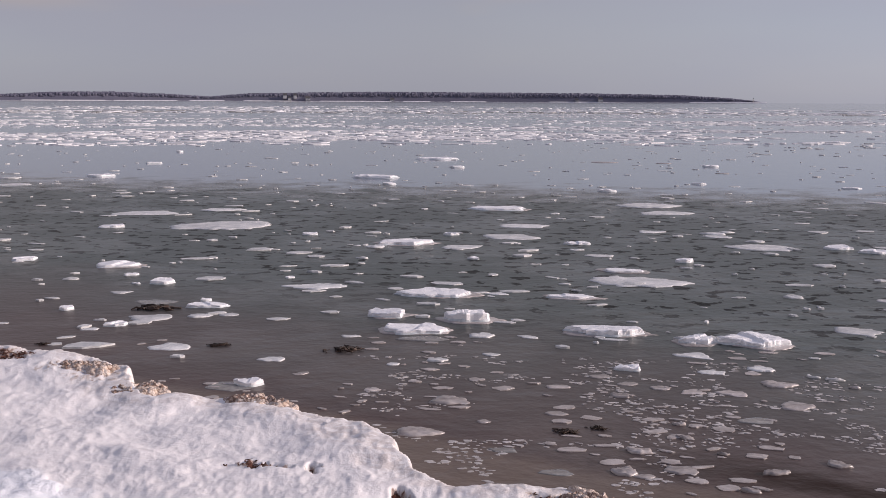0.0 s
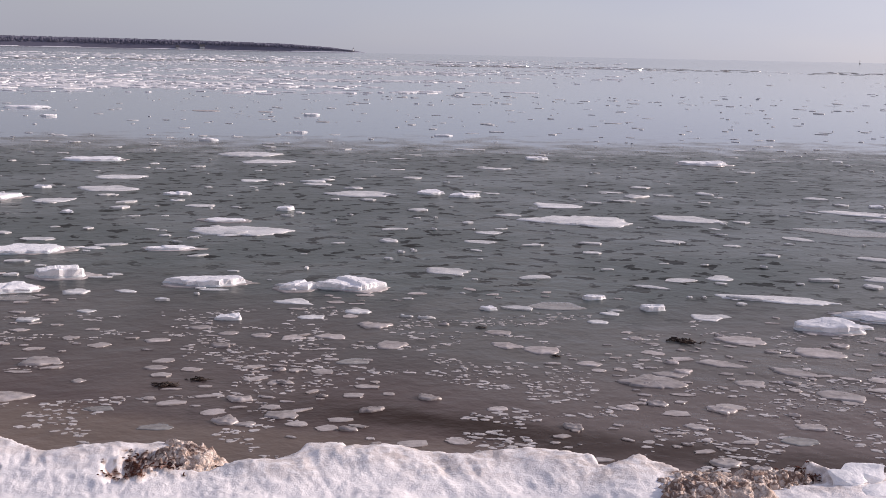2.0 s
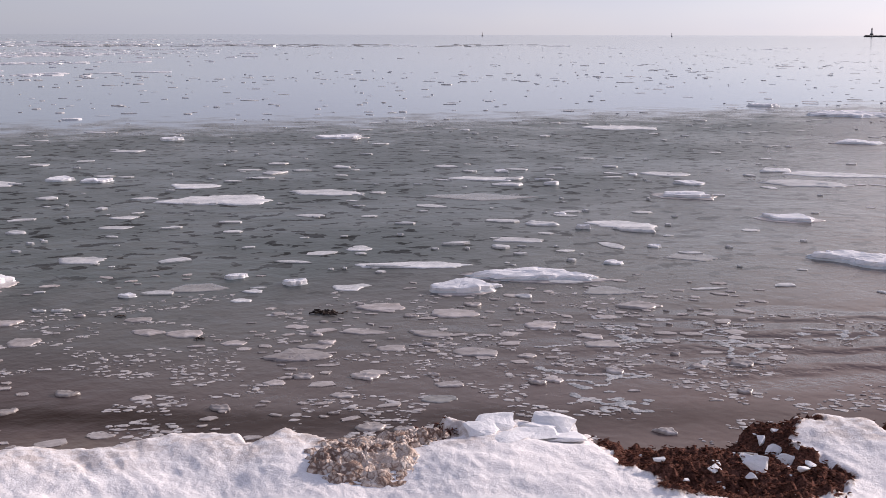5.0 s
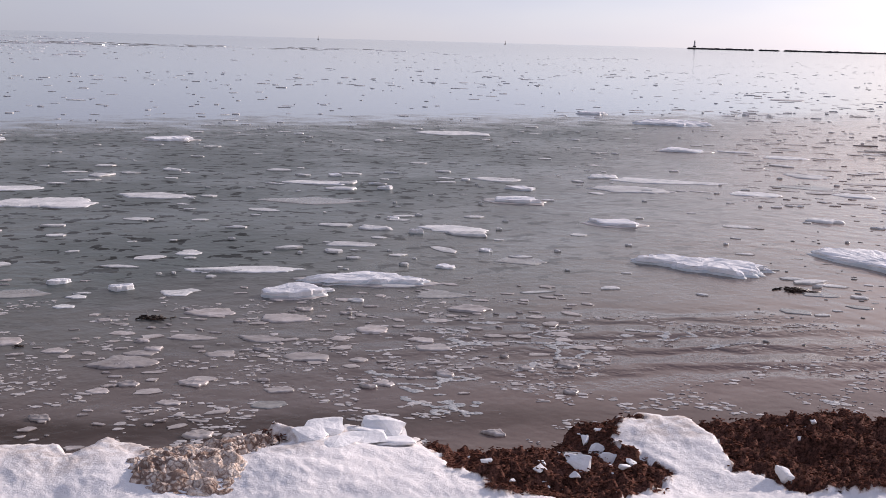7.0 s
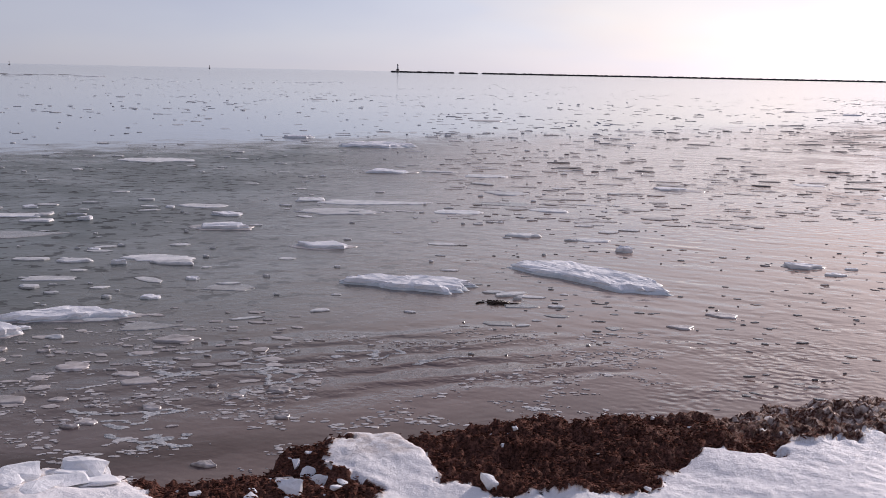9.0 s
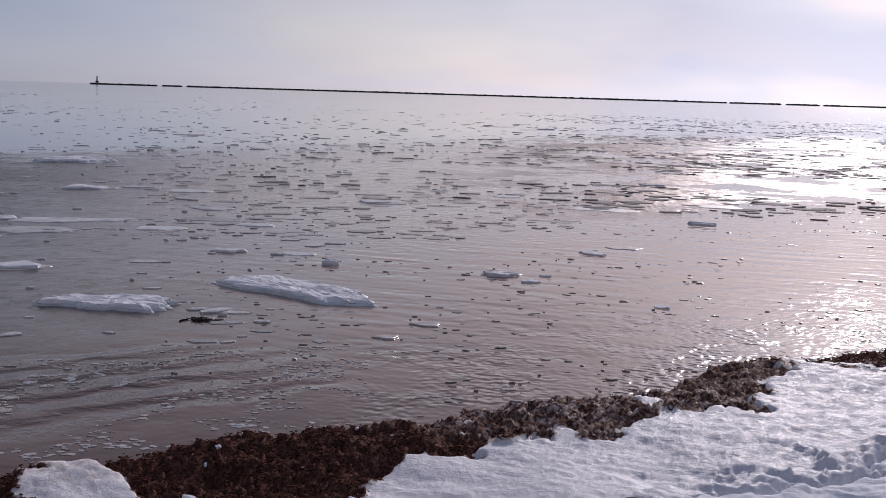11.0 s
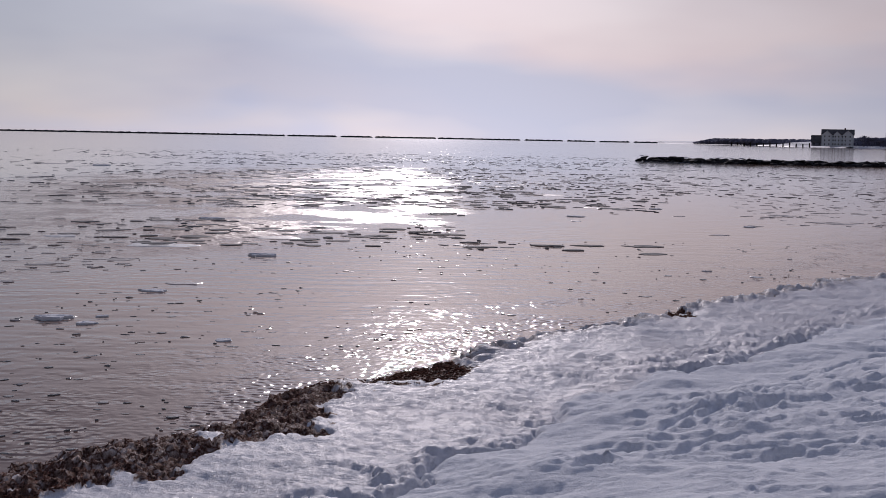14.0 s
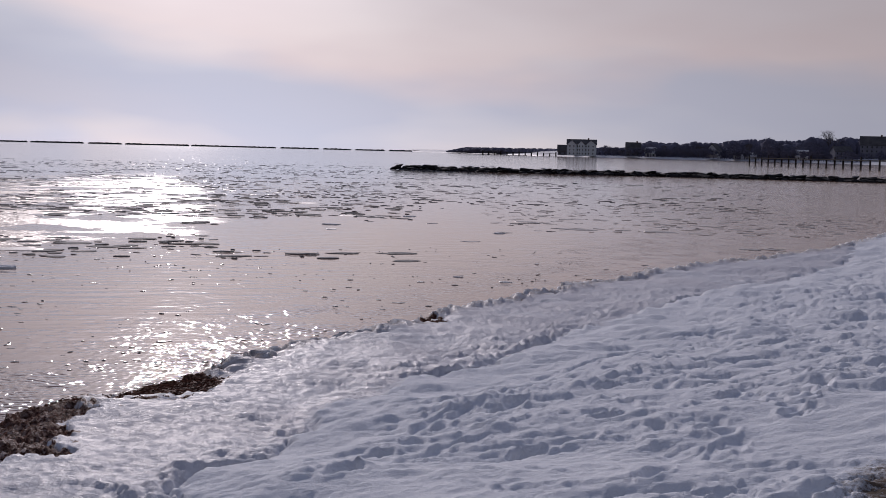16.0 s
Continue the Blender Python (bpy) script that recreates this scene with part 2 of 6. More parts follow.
def ground_material():
    m, tree, b = material("snow_and_wrack", (0.85, 0.85, 0.87), 0.6)
    fine, mid, big = noise_node(tree, 55, 4, 0.7), noise_node(tree, 13, 5, 0.68), noise_node(tree, 0.9, 3)
    f = calc(tree, "ADD", calc(tree, "MULTIPLY", fine.outputs["Fac"], 0.35), calc(tree, "MULTIPLY", mid.outputs["Fac"], 0.65))
    at = {}
    for key in ("wrack", "belt", "sand", "rim", "frost", "clean_skylit"):
        n = tree.nodes.new("ShaderNodeAttribute")
        n.attribute_name = key
        at[key] = n.outputs["Fac"]
    # sandy snow near the water; clean snow behind it, blue skylight put into its colour
    snow = blend(tree, at["clean_skylit"], blend(tree, remap(tree, f, 0.38, 0.6), (0.84, 0.815, 0.81), (0.91, 0.895, 0.89)), blend(tree, remap(tree, f, 0.38, 0.6), (0.84, 0.87, 0.92), (0.90, 0.92, 0.955)))
    # dirty, sandy ice along the belt
    stain = calc(tree, "MULTIPLY", at["belt"], remap(tree, calc(tree, "ADD", calc(tree, "MULTIPLY", big.outputs["Fac"], 0.5), calc(tree, "MULTIPLY", mid.outputs["Fac"], 0.5)), 0.38, 0.62, 0.25, 0.8))
    snow = blend(tree, stain, snow, (0.63, 0.61, 0.65))
    # tan ice along the water's edge, darkened in its hollows for shade between knobs
    snow = blend(tree, calc(tree, "MULTIPLY", at["rim"], remap(tree, mid.outputs["Fac"], 0.42, 0.58, 0.65, 0.1)), snow, (0.40, 0.32, 0.27))
    weed = blend(tree, remap(tree, fine.outputs["Fac"], 0.38, 0.62), (0.040, 0.020, 0.016), (0.205, 0.096, 0.072))
    weed = blend(tree, remap(tree, mid.outputs["Fac"], 0.38, 0.58, 0.5, 0.0), weed, (0.016, 0.008, 0.007))
    speck = calc(tree, "ADD", at["wrack"], calc(tree, "MULTIPLY", calc(tree, "SUBTRACT", f, 0.5), 1.3))
    snow = blend(tree, remap(tree, speck, 0.20, 0.42, 0.0, 0.7), snow, (0.46, 0.36, 0.29))
    weedy = remap(tree, speck, 0.42, 0.52)
    # rime on the high knobs of the frozen weed
    rime = knobs(tree, 13, 0.06)
    patchy = noise_node(tree, 6.0, 4)
    rime = calc(tree, "MULTIPLY", at["frost"], calc(tree, "MULTIPLY", remap(tree, calc(tree, "ADD", rime, calc(tree, "MULTIPLY", calc(tree, "SUBTRACT", fine.outputs["Fac"], 0.5), 0.5)), 0.04, 0.22, 0.0, 1.0), remap(tree, patchy.outputs["Fac"], 0.40, 0.54, 0.2, 1.0)))
    weed = blend(tree, rime, weed, blend(tree, remap(tree, mid.outputs["Fac"], 0.4, 0.6), (0.31, 0.215, 0.165), (0.70, 0.60, 0.545)))
    c = blend(tree, weedy, snow, weed)
    sand = blend(tree, remap(tree, fine.outputs["Fac"], 0.3, 0.7), (0.05, 0.035, 0.025), (0.17, 0.125, 0.09))
    c = blend(tree, remap(tree, calc(tree, "ADD", at["sand"], calc(tree, "SUBTRACT", f, 0.5)), 0.4, 0.6), c, sand)
    tree.links.new(c, b.inputs["Base Color"])
    # glazed ice on the belt, dull wind-packed snow behind it
    icy = calc(tree, "MULTIPLY", at["belt"], remap(tree, mid.outputs["Fac"], 0.40, 0.55, 0.35, 1.0))
    glint = calc(tree, "MULTIPLY", icy, remap(tree, fine.outputs["Fac"], 0.60, 0.66))
    tree.links.new(calc(tree, "SUBTRACT", remap(tree, icy, 0, 1, 0.85, 0.5), calc(tree, "MULTIPLY", glint, 0.32)), b.inputs["Roughness"])
    n1 = bump(tree, b, mid.outputs["Fac"], remap(tree, calc(tree, "MAXIMUM", calc(tree, "MAXIMUM", at["belt"], at["clean_skylit"]), at["wrack"]), 0, 0.8, 0.26, 0.44), 0.03)
    n2 = bump(tree, b, fine.outputs["Fac"], remap(tree, calc(tree, "MAXIMUM", at["belt"], at["wrack"]), 0, 1, 0.35, 0.5), 0.012, n1)
    # crisp, wind-drawn flakes on the crust
    flakes = noise_node(tree, 9.0, 6, 0.75, (20, 1.0, 0.38, 1.0))
    bump(tree, b, flakes.outputs["Fac"], remap(tree, at["clean_skylit"], 0.0, 0.8, 0.12, 0.42), 0.04, n2)
    tree.links.new(calc(tree, "MULTIPLY", remap(tree, weedy, 0, 1, 1.0, 0.05), calc(tree, "ADD", remap(tree, icy, 0, 1, 0.15, 0.12), calc(tree, "MULTIPLY", glint, 0.4))), b.inputs["Specular IOR Level"])
    return m


def water_material():
    m, tree, b = material("cold_water", (0.07, 0.08, 0.08), 0.1)
    b.inputs["IOR"].default_value = 1.33
    co = tree.nodes.new("ShaderNodeTexCoord")
    sep = tree.nodes.new("ShaderNodeSeparateXYZ")
    tree.links.new(co.outputs["Object"], sep.inputs[0])
    x, y = sep.outputs["X"], sep.outputs["Y"]
    big = noise_node(tree, 0.35, 3)
    off = calc(tree, "MULTIPLY", calc(tree, "SUBTRACT", big.outputs["Fac"], 0.5), 5.0)
    # metres offshore, across the beach's line
    shore = calc(tree, "ADD", calc(tree, "ADD", calc(tree, "MULTIPLY", x, 0.56), calc(tree, "MULTIPLY", y, 0.83)), off)
    shallow = remap(tree, shore, 7.0, 12.5)
    base = blend(tree, shallow, (0.074, 0.050, 0.049), (0.052, 0.074, 0.074))
    wander = calc(tree, "ADD", calc(tree, "MULTIPLY", x, 0.56), calc(tree, "MULTIPLY", y, 0.83))
    wander = calc(tree, "ADD", wander, calc(tree, "MULTIPLY", calc(tree, "SUBTRACT", big.outputs["Fac"], 0.5), 0.9))
    ease = noise_node(tree, 2.2, 4, 0.6)
    wander = calc(tree, "ADD", wander, calc(tree, "MULTIPLY", calc(tree, "SUBTRACT", ease.outputs["Fac"], 0.5), 0.5))
    # the dark face of a low incoming wave, put into the colour, and pale sand under the shallowest water
    wave_face = calc(tree, "MULTIPLY", remap(tree, wander, 7.2, 7.5), remap(tree, wander, 8.0, 7.7))
    wave_face = calc(tree, "MULTIPLY", wave_face, remap(tree, calc(tree, "SUBTRACT", calc(tree, "MULTIPLY", x, 0.83), calc(tree, "MULTIPLY", y, 0.56)), -3.8, -2.2))
    sandy = remap(tree, wander, 7.35, 7.05)
    # breeze-ruffled water inshore of a line, slick beyond it
    edge = calc(tree, "ADD", calc(tree, "ADD", calc(tree, "MULTIPLY", x, 0.235), y), calc(tree, "MULTIPLY", off, 0.5))
    edge = calc(tree, "ADD", edge, remap(tree, y, 15.0, -30.0, 0.0, 36.0))
    rag = noise_node(tree, 0.9, 4, 0.6)
    edge = calc(tree, "ADD", edge, calc(tree, "MULTIPLY", calc(tree, "SUBTRACT", rag.outputs["Fac"], 0.5), 17.0))
    ruffled = remap(tree, edge, 29.5, 36.0, 1.0, 0.0)
    along = calc(tree, "ADD", calc(tree, "SUBTRACT", calc(tree, "MULTIPLY", x, 0.83), calc(tree, "MULTIPLY", y, 0.56)), calc(tree, "MULTIPLY", off, 0.8))
    # a film of grease ice dulls the water off the first part of the beach; past it the water is clear
    reach = calc(tree, "SUBTRACT", along, calc(tree, "MULTIPLY", calc(tree, "SUBTRACT", shore, 8.0), 0.5))
    film = calc(tree, "MULTIPLY", ruffled, remap(tree, reach, -3.2, 6.2, 1.0, 0.0))
    # short dark ripple fronts, their shade put into the colour as dashes
    dash_noise = noise_node(tree, 3.4, 3, 0.55)
    thin = calc(tree, "MULTIPLY", film, calc(tree, "MULTIPLY", remap(tree, dash_noise.outputs["Fac"], 0.57, 0.59), remap(tree, shore, 10.0, 13.0)))
    base = blend(tree, calc(tree, "MULTIPLY", ruffled, remap(tree, reach, 1.0, 7.0)), base, (0.275, 0.133, 0.058))          # sand stirred up in the clear water, reddened further for the warm sky's reflection
    silty = blend(tree, remap(tree, shore, 8.0, 30.0), (0.43, 0.275, 0.205), (0.29, 0.20, 0.16))
    silty = blend(tree, remap(tree, along, 4.0, 13.0), blend(tree, remap(tree, shore, 8.0, 12.5), (0.122, 0.086, 0.087), (0.205, 0.187, 0.172)), silty)
    silty = blend(tree, ruffled, (0.15, 0.18, 0.23), silty)          # a bluish skin of new ice on the slick water
    base = blend(tree, film, silty, base)
    base = blend(tree, thin, base, (0.006, 0.009, 0.009))
    base = blend(tree, calc(tree, "MULTIPLY", film, sandy), base, (0.135, 0.105, 0.088))
    base = blend(tree, calc(tree, "MULTIPLY", film, wave_face), base, (0.024, 0.014, 0.011))
    tree.links.new(base, b.inputs["Base Color"])
    ripple = noise_node(tree, 5.5, 3, 0.6)
    chop = noise_node(tree, 1.6, 3, 0.6)
    gust = noise_node(tree, 0.07, 2, 0.5, (34, 0.6, 1.2, 1))
    cats = noise_node(tree, 0.33, 6, 0.68)
    # cat's-paws of wind, well offshore in the clear water
    paws = calc(tree, "MULTIPLY", calc(tree, "MULTIPLY", calc(tree, "MULTIPLY", ruffled, remap(tree, y, 0.5, -3.0, 1.0, 0.0)), remap(tree, shore, 15.0, 21.0)), remap(tree, cats.outputs["Fac"], 0.465, 0.54, 0.3, 2.2))
    paws = calc(tree, "MULTIPLY", paws, remap(tree, calc(tree, "SUBTRACT", y, calc(tree, "MULTIPLY", x, 0.25)), 4.0, -3.0, 0.15, 1.0))
    near = remap(tree, wander, 6.9, 11.0, 1.0, 0.35)
    lee = calc(tree, "ADD", y, calc(tree, "ADD", calc(tree, "MULTIPLY", x, 0.12), calc(tree, "MULTIPLY", off, 0.3)))
    near = calc(tree, "MULTIPLY", calc(tree, "MULTIPLY", near, remap(tree, along, 4.0, 7.0, 0.12, 1.0)), remap(tree, lee, 0.3, -1.6, 1.0, 0.25))      # glassy in the lee of the jetty
    outer = calc(tree, "MULTIPLY", remap(tree, wander, 17.0, 28.0, 0.0, 1.0), remap(tree, y, 2.0, 8.0))
    # a light breeze again beyond the lee
    breeze = remap(tree, calc(tree, "ADD", calc(tree, "ADD", y, calc(tree, "MULTIPLY", x, 0.37)), off), 0.5, -5.0, 0.0, 0.55)
    puff = calc(tree, "MAXIMUM", calc(tree, "MAXIMUM", calc(tree, "MULTIPLY", film, 0.48), paws), calc(tree, "MULTIPLY", ruffled, calc(tree, "MAXIMUM", outer, breeze)))
    puff = calc(tree, "MULTIPLY", puff, remap(tree, gust.outputs["Fac"], 0.35, 0.65, 0.7, 1.1))
    # low swell coming in along the beach
    roll = calc(tree, "SINE", calc(tree, "MULTIPLY", calc(tree, "ADD", wander, calc(tree, "MULTIPLY", chop.outputs["Fac"], 0.25)), 11.5))
    inshore = calc(tree, "MULTIPLY", calc(tree, "MULTIPLY", remap(tree, wander, 8.0, 8.7), remap(tree, wander, 11.0, 9.8)), calc(tree, "MULTIPLY", calc(tree, "MULTIPLY", remap(tree, along, -0.5, 2.5), remap(tree, along, 6.0, 4.0)), remap(tree, gust.outputs["Fac"], 0.36, 0.52, 0.25, 1.0)))
    nr = bump(tree, b, roll, calc(tree, "MULTIPLY", inshore, 0.7), 0.035)
    n0 = bump(tree, b, chop.outputs["Fac"], remap(tree, puff, 0, 2, 0.05, 0.97), 0.10, nr)
    n1 = bump(tree, b, ripple.outputs["Fac"], remap(tree, puff, 0, 2, 0.03, 0.97), 0.04, n0)
    # long low crests of the swell in the clear water
    crest = noise_node(tree, 3.0, 1, 0.4, (8, 1.0, 0.25, 1))
    open_water = calc(tree, "MULTIPLY", calc(tree, "SUBTRACT", ruffled, film), calc(tree, "MULTIPLY", remap(tree, wander, 6.5, 8.5), remap(tree, wander, 20.0, 14.0)))
    n1 = bump(tree, b, crest.outputs["Fac"], calc(tree, "MULTIPLY", open_water, calc(tree, "MULTIPLY", calc(tree, "MULTIPLY", remap(tree, lee, 0.3, -1.6, 1.0, 0.3), remap(tree, along, 4.0, 7.0, 0.15, 1.0)), 0.34)), 0.05, n1)
    sparkle = noise_node(tree, 15.0, 2, 0.65)
    n1 = bump(tree, b, sparkle.outputs["Fac"], remap(tree, calc(tree, "MAXIMUM", puff, 0.07), 0, 2, 0.0, 0.8), 0.012, n1)
    # short round wavelets in gusty patches close in
    flurry = noise_node(tree, 1.1, 3, 0.6)
    wavelet = noise_node(tree, 5.0, 0.6, 0.5)
    flurry = calc(tree, "MULTIPLY", calc(tree, "MULTIPLY", calc(tree, "SUBTRACT", ruffled, film), near), remap(tree, flurry.outputs["Fac"], 0.42, 0.60, 0.25, 1.2))
    n1 = bump(tree, b, wavelet.outputs["Fac"], calc(tree, "MULTIPLY", flurry, 0.55), 0.05, n1)
    glints = noise_node(tree, 13.0, 0.0, 0.5)
    n1 = bump(tree, b, glints.outputs["Fac"], calc(tree, "MULTIPLY", flurry, remap(tree, wander, 10.0, 7.0, 0.1, 1.0)), 0.032, n1)
    tree.links.new(calc(tree, "MAXIMUM", remap(tree, film, 0, 1, 0.07, 0.33), remap(tree, paws, 0, 2, 0.0, 0.40)), b.inputs["Roughness"])
    tree.links.new(calc(tree, "MULTIPLY", remap(tree, film, 0, 1, 0.35, 0.23), remap(tree, calc(tree, "MAXIMUM", thin, calc(tree, "MULTIPLY", film, wave_face)), 0, 1, 1.0, 0.1)), b.inputs["Specular IOR Level"])
    tree.links.new(calc(tree, "MULTIPLY", calc(tree, "MULTIPLY", film, calc(tree, "SUBTRACT", 1.0, wave_face)), remap(tree, cats.outputs["Fac"], 0.47, 0.56, 0.02, 0.24)), b.inputs["Coat Weight"])
    b.inputs["Coat IOR"].default_value, b.inputs["Coat Roughness"].default_value = 1.33, 0.03
    tree.links.new(n1, b.inputs["Coat Normal"])
    return m


GROUND, WATER = ground_material(), water_material()


# ---- making meshes ----
def part(name, verts, faces, mat, parent=None, label="", smooth=True):
    me = bpy.data.meshes.new(name)
    me.from_pydata([tuple(v) for v in verts] if not isinstance(verts, np.ndarray) else verts.tolist(), [], faces if not isinstance(faces, np.ndarray) else faces.tolist())
    me.materials.append(mat)
    if smooth:
        me.polygons.foreach_set("use_smooth", [True] * len(me.polygons))
    me.update()
    ob = new(name, me)
    ob.parent = parent
    return tagged(ob, label)


def from_bm(name, bm, mat, parent=None, label="", smooth=False):
    me = bpy.data.meshes.new(name)
    bm.to_mesh(me)
    bm.free()
    me.materials.append(mat)
    if smooth:
        me.polygons.foreach_set("use_smooth", [True] * len(me.polygons))
    ob = new(name, me)
    ob.parent = parent
    return tagged(ob, label)


def lattice(ix, iy, seed):
    h = (ix.astype(np.int64) * 374761393 + iy.astype(np.int64) * 668265263 + seed * 974634777) & 0xFFFFFFFF
    h = ((h ^ (h >> 13)) * 1274126177) & 0xFFFFFFFF
    return ((h ^ (h >> 16)) & 0xFFFF) / 65535.0 * 2 - 1


def value_noise(x, y, seed=0):
    ix, iy = np.floor(x), np.floor(y)
    fx, fy = x - ix, y - iy
    fx, fy = fx * fx * (3 - 2 * fx), fy * fy * (3 - 2 * fy)
    v = lambda a, b: lattice(ix + a, iy + b, seed)
    return (v(0, 0) * (1 - fx) + v(1, 0) * fx) * (1 - fy) + (v(0, 1) * (1 - fx) + v(1, 1) * fx) * fy


def fbm(x, y, octaves=4, seed=0, gain=0.5):
    total, amp, c, s = 0, 1.0, math.cos(0.6), math.sin(0.6)
    for k in range(octaves):
        total = total + amp * value_noise(x, y, seed + 17 * k)
        x, y, amp = (x * c - y * s) * 2.03 + 3.1, (x * s + y * c) * 2.03 + 1.7, amp * gain
    return total


def step(a, b, v):
    v = np.clip((v - a) / (b - a), 0, 1)
    return v * v * (3 - 2 * v)


# ---- the beach ----
SHORE_WEST = [(-3000, 1600), (-60, 46), (-12, 16.5), (-4.6, 11.0), (-3.9, 10.55), (-3.35, 10.4), (-2.9, 10.1), (-2.5, 9.8), (-2.36, 9.3), (-2.05, 8.85), (-1.5, 8.98),
              (-1.1, 8.6), (-0.68, 8.26), (-0.43, 7.88), (-0.24, 7.4), (-0.08, 7.05), (0.1, 6.9), (0.5, 6.88), (0.78, 6.88), (0.95, 6.42), (1.22, 6.3), (1.4, 6.48), (1.7, 6.44),
              (2.1, 6.24), (2.68, 6.12), (2.9, 5.95), (2.9, 5.78), (3.12, 5.83), (3.36, 5.62), (3.5, 5.5), (3.9, 5.44), (3.98, 5.3), (4.22, 5.3), (4.5, 5.12), (4.88, 4.95), (5.2, 4.62)]
SHORE_EAST = [(5.62, 4.44), (5.88, 4.1), (6.1, 4.02), (6.32, 3.76), (6.56, 3.68), (6.87, 3.38), (7.17, 3.28), (7.42, 3.02), (7.64, 2.75), (7.92, 2.58), (8.22, 2.28), (8.54, 2.12),
              (8.87, 1.72), (9.07, 1.52), (9.62, 1.36), (10.38, 1.1), (10.87, 0.6), (10.97, 0.3), (11.87, -0.32), (12.2, -0.6), (12.72, -0.85), (13.47, -1.5), (13.92, -2.2), (14.62, -2.75),
              (15.6, -3.4), (16.4, -4.3), (17.9, -5.65), (19.4, -7.1), (22.1, -9.75), (25.2, -14.0), (30.6, -20.0), (60, -45), (116, -88), (400, -420), (3000, -3600)]
SHORE = np.array(SHORE_WEST + SHORE_EAST)


def within(x, y, ring, sides):
    """Metres from the first sides of a closed outline, positive inside it."""
    best = np.full(x.shape, 1e12)
    inside = np.zeros(x.shape, bool)
    for i in range(len(ring)):
        (ax, ay), (bx, by) = ring[i], ring[(i + 1) % len(ring)]
        if i < sides:
            dx, dy = bx - ax, by - ay
            k = np.clip(((x - ax) * dx + (y - ay) * dy) / (dx * dx + dy * dy), 0, 1)
            best = np.minimum(best, (x - ax - k * dx) ** 2 + (y - ay - k * dy) ** 2)
        if ay != by:
            inside ^= ((ay > y) != (by > y)) & (x < (bx - ax) * (y - ay) / (by - ay) + ax)
    return np.sqrt(best) * np.where(inside, 1, -1)


def inland(x, y):
    """Metres from the ice edge, positive on the beach."""
    return within(x, y, np.vstack([SHORE, [(-3000, -3600)]]), len(SHORE) - 1)


# a tongue of clean snow that runs down between two heaps
TONGUE = [(5.8, 4.2, 5.42, 3.9), (5.42, 3.9, 5.0, 3.3)]
# banks of seaweed along the edge: how thick, and the ground that each one covers
BANKS = [(0.8, [(3.2, 5.75), (3.6, 5.6), (3.95, 5.5), (3.8, 5.2), (3.6, 5.2), (3.5, 5.25), (3.3, 4.95), (3.08, 5.08), (3.25, 5.4)]),
         (1.0, [(4.6, 5.15), (4.95, 4.95), (5.25, 4.6), (5.6, 4.45), (5.57, 4.28), (5.33, 4.21), (5.26, 4.03), (5.2, 3.6), (4.80, 3.5), (4.38, 3.55), (4.22, 4.0), (4.18, 4.42), (4.45, 4.72)]),
         (1.0, [(5.63, 3.8), (5.9, 4.25), (6.35, 3.95), (6.95, 3.6), (7.55, 3.2), (8.1, 2.7), (8.2, 2.3), (7.5, 2.31), (6.91, 2.14), (6.68, 2.42), (6.15, 2.46), (5.88, 2.38), (5.75, 2.42), (5.40, 2.98), (5.42, 3.42)]),
         (0.85, [(7.03, 2.17), (7.5, 2.5), (8.1, 2.7), (8.7, 2.3), (9.05, 1.75), (9.05, 1.45), (8.72, 1.36), (7.75, 1.36), (7.15, 2.1)]),
         (0.85, [(8.55, 1.7), (9.2, 1.95), (10.3, 1.4), (10.95, 0.85), (10.5, 0.5), (9.43, 0.6), (8.7, 0.52), (8.42, 1.04)]),
         (1.0, [(10.5, 0.38), (11.0, 0.5), (11.8, -0.05), (12.3, -0.6), (11.4, -0.64), (10.9, -0.6), (10.6, -0.1)])]
# smaller clumps: two ends, half width, how thick
CLUMPS = [(12.62, -0.88, 12.7, -0.95, 0.1, 0.9), (14.9, -3.2, 15.3, -3.5, 0.14, 0.9), (16.6, -5.0, 16.7, -5.1, 0.08, 0.7), (0.56, 6.34, 0.82, 6.50, 0.24, 0.5), (-3.9, 10.2, -3.6, 10.15, 0.2, 0.6), (-2.9, 9.7, -2.6, 9.4, 0.3, 0.30),
          # last three: the shade of small holes in the snow, coloured as weed
          (0.75, 6.5, 0.95, 6.3, 0.12, 0.8), (-1.13, 7.08, -0.86, 7.02, 0.035, 0.6), (-1.55, 6.92, -1.45, 6.9, 0.03, 0.5), (-0.2, 6.53, -0.15, 6.5, 0.03, 0.6)]


def heaped(x, y, swell=1.0):
    total = np.zeros(x.shape)
    wob = 0.11 * fbm(x * 4.5, y * 4.5, 4, 71, 0.6) / swell
    reach = 0.25 * (swell - 1)
    for ax, ay, bx, by, w, thick in CLUMPS:
        dx, dy = bx - ax, by - ay
        k = np.clip(((x - ax) * dx + (y - ay) * dy) / (dx * dx + dy * dy), 0, 1)
        d = np.hypot(x - ax - k * dx, y - ay - k * dy) + wob
        total = np.maximum(total, thick * step(w * 1.35 + reach, w * 0.55, d))
    for thick, ring in BANKS:
        xs, ys = [p[0] for p in ring], [p[1] for p in ring]
        near = np.nonzero((x > min(xs) - 0.8) & (x < max(xs) + 0.8) & (y > min(ys) - 0.8) & (y < max(ys) + 0.8))
        if len(near[0]):
            d = -within(x[near], y[near], ring, len(ring)) + (0.6 + 0.9 * step(7.0, 7.6, x[near])) * wob[near]
            total[near] = np.maximum(total[near], thick * step(0.06 + reach, -0.12, d))
    return total


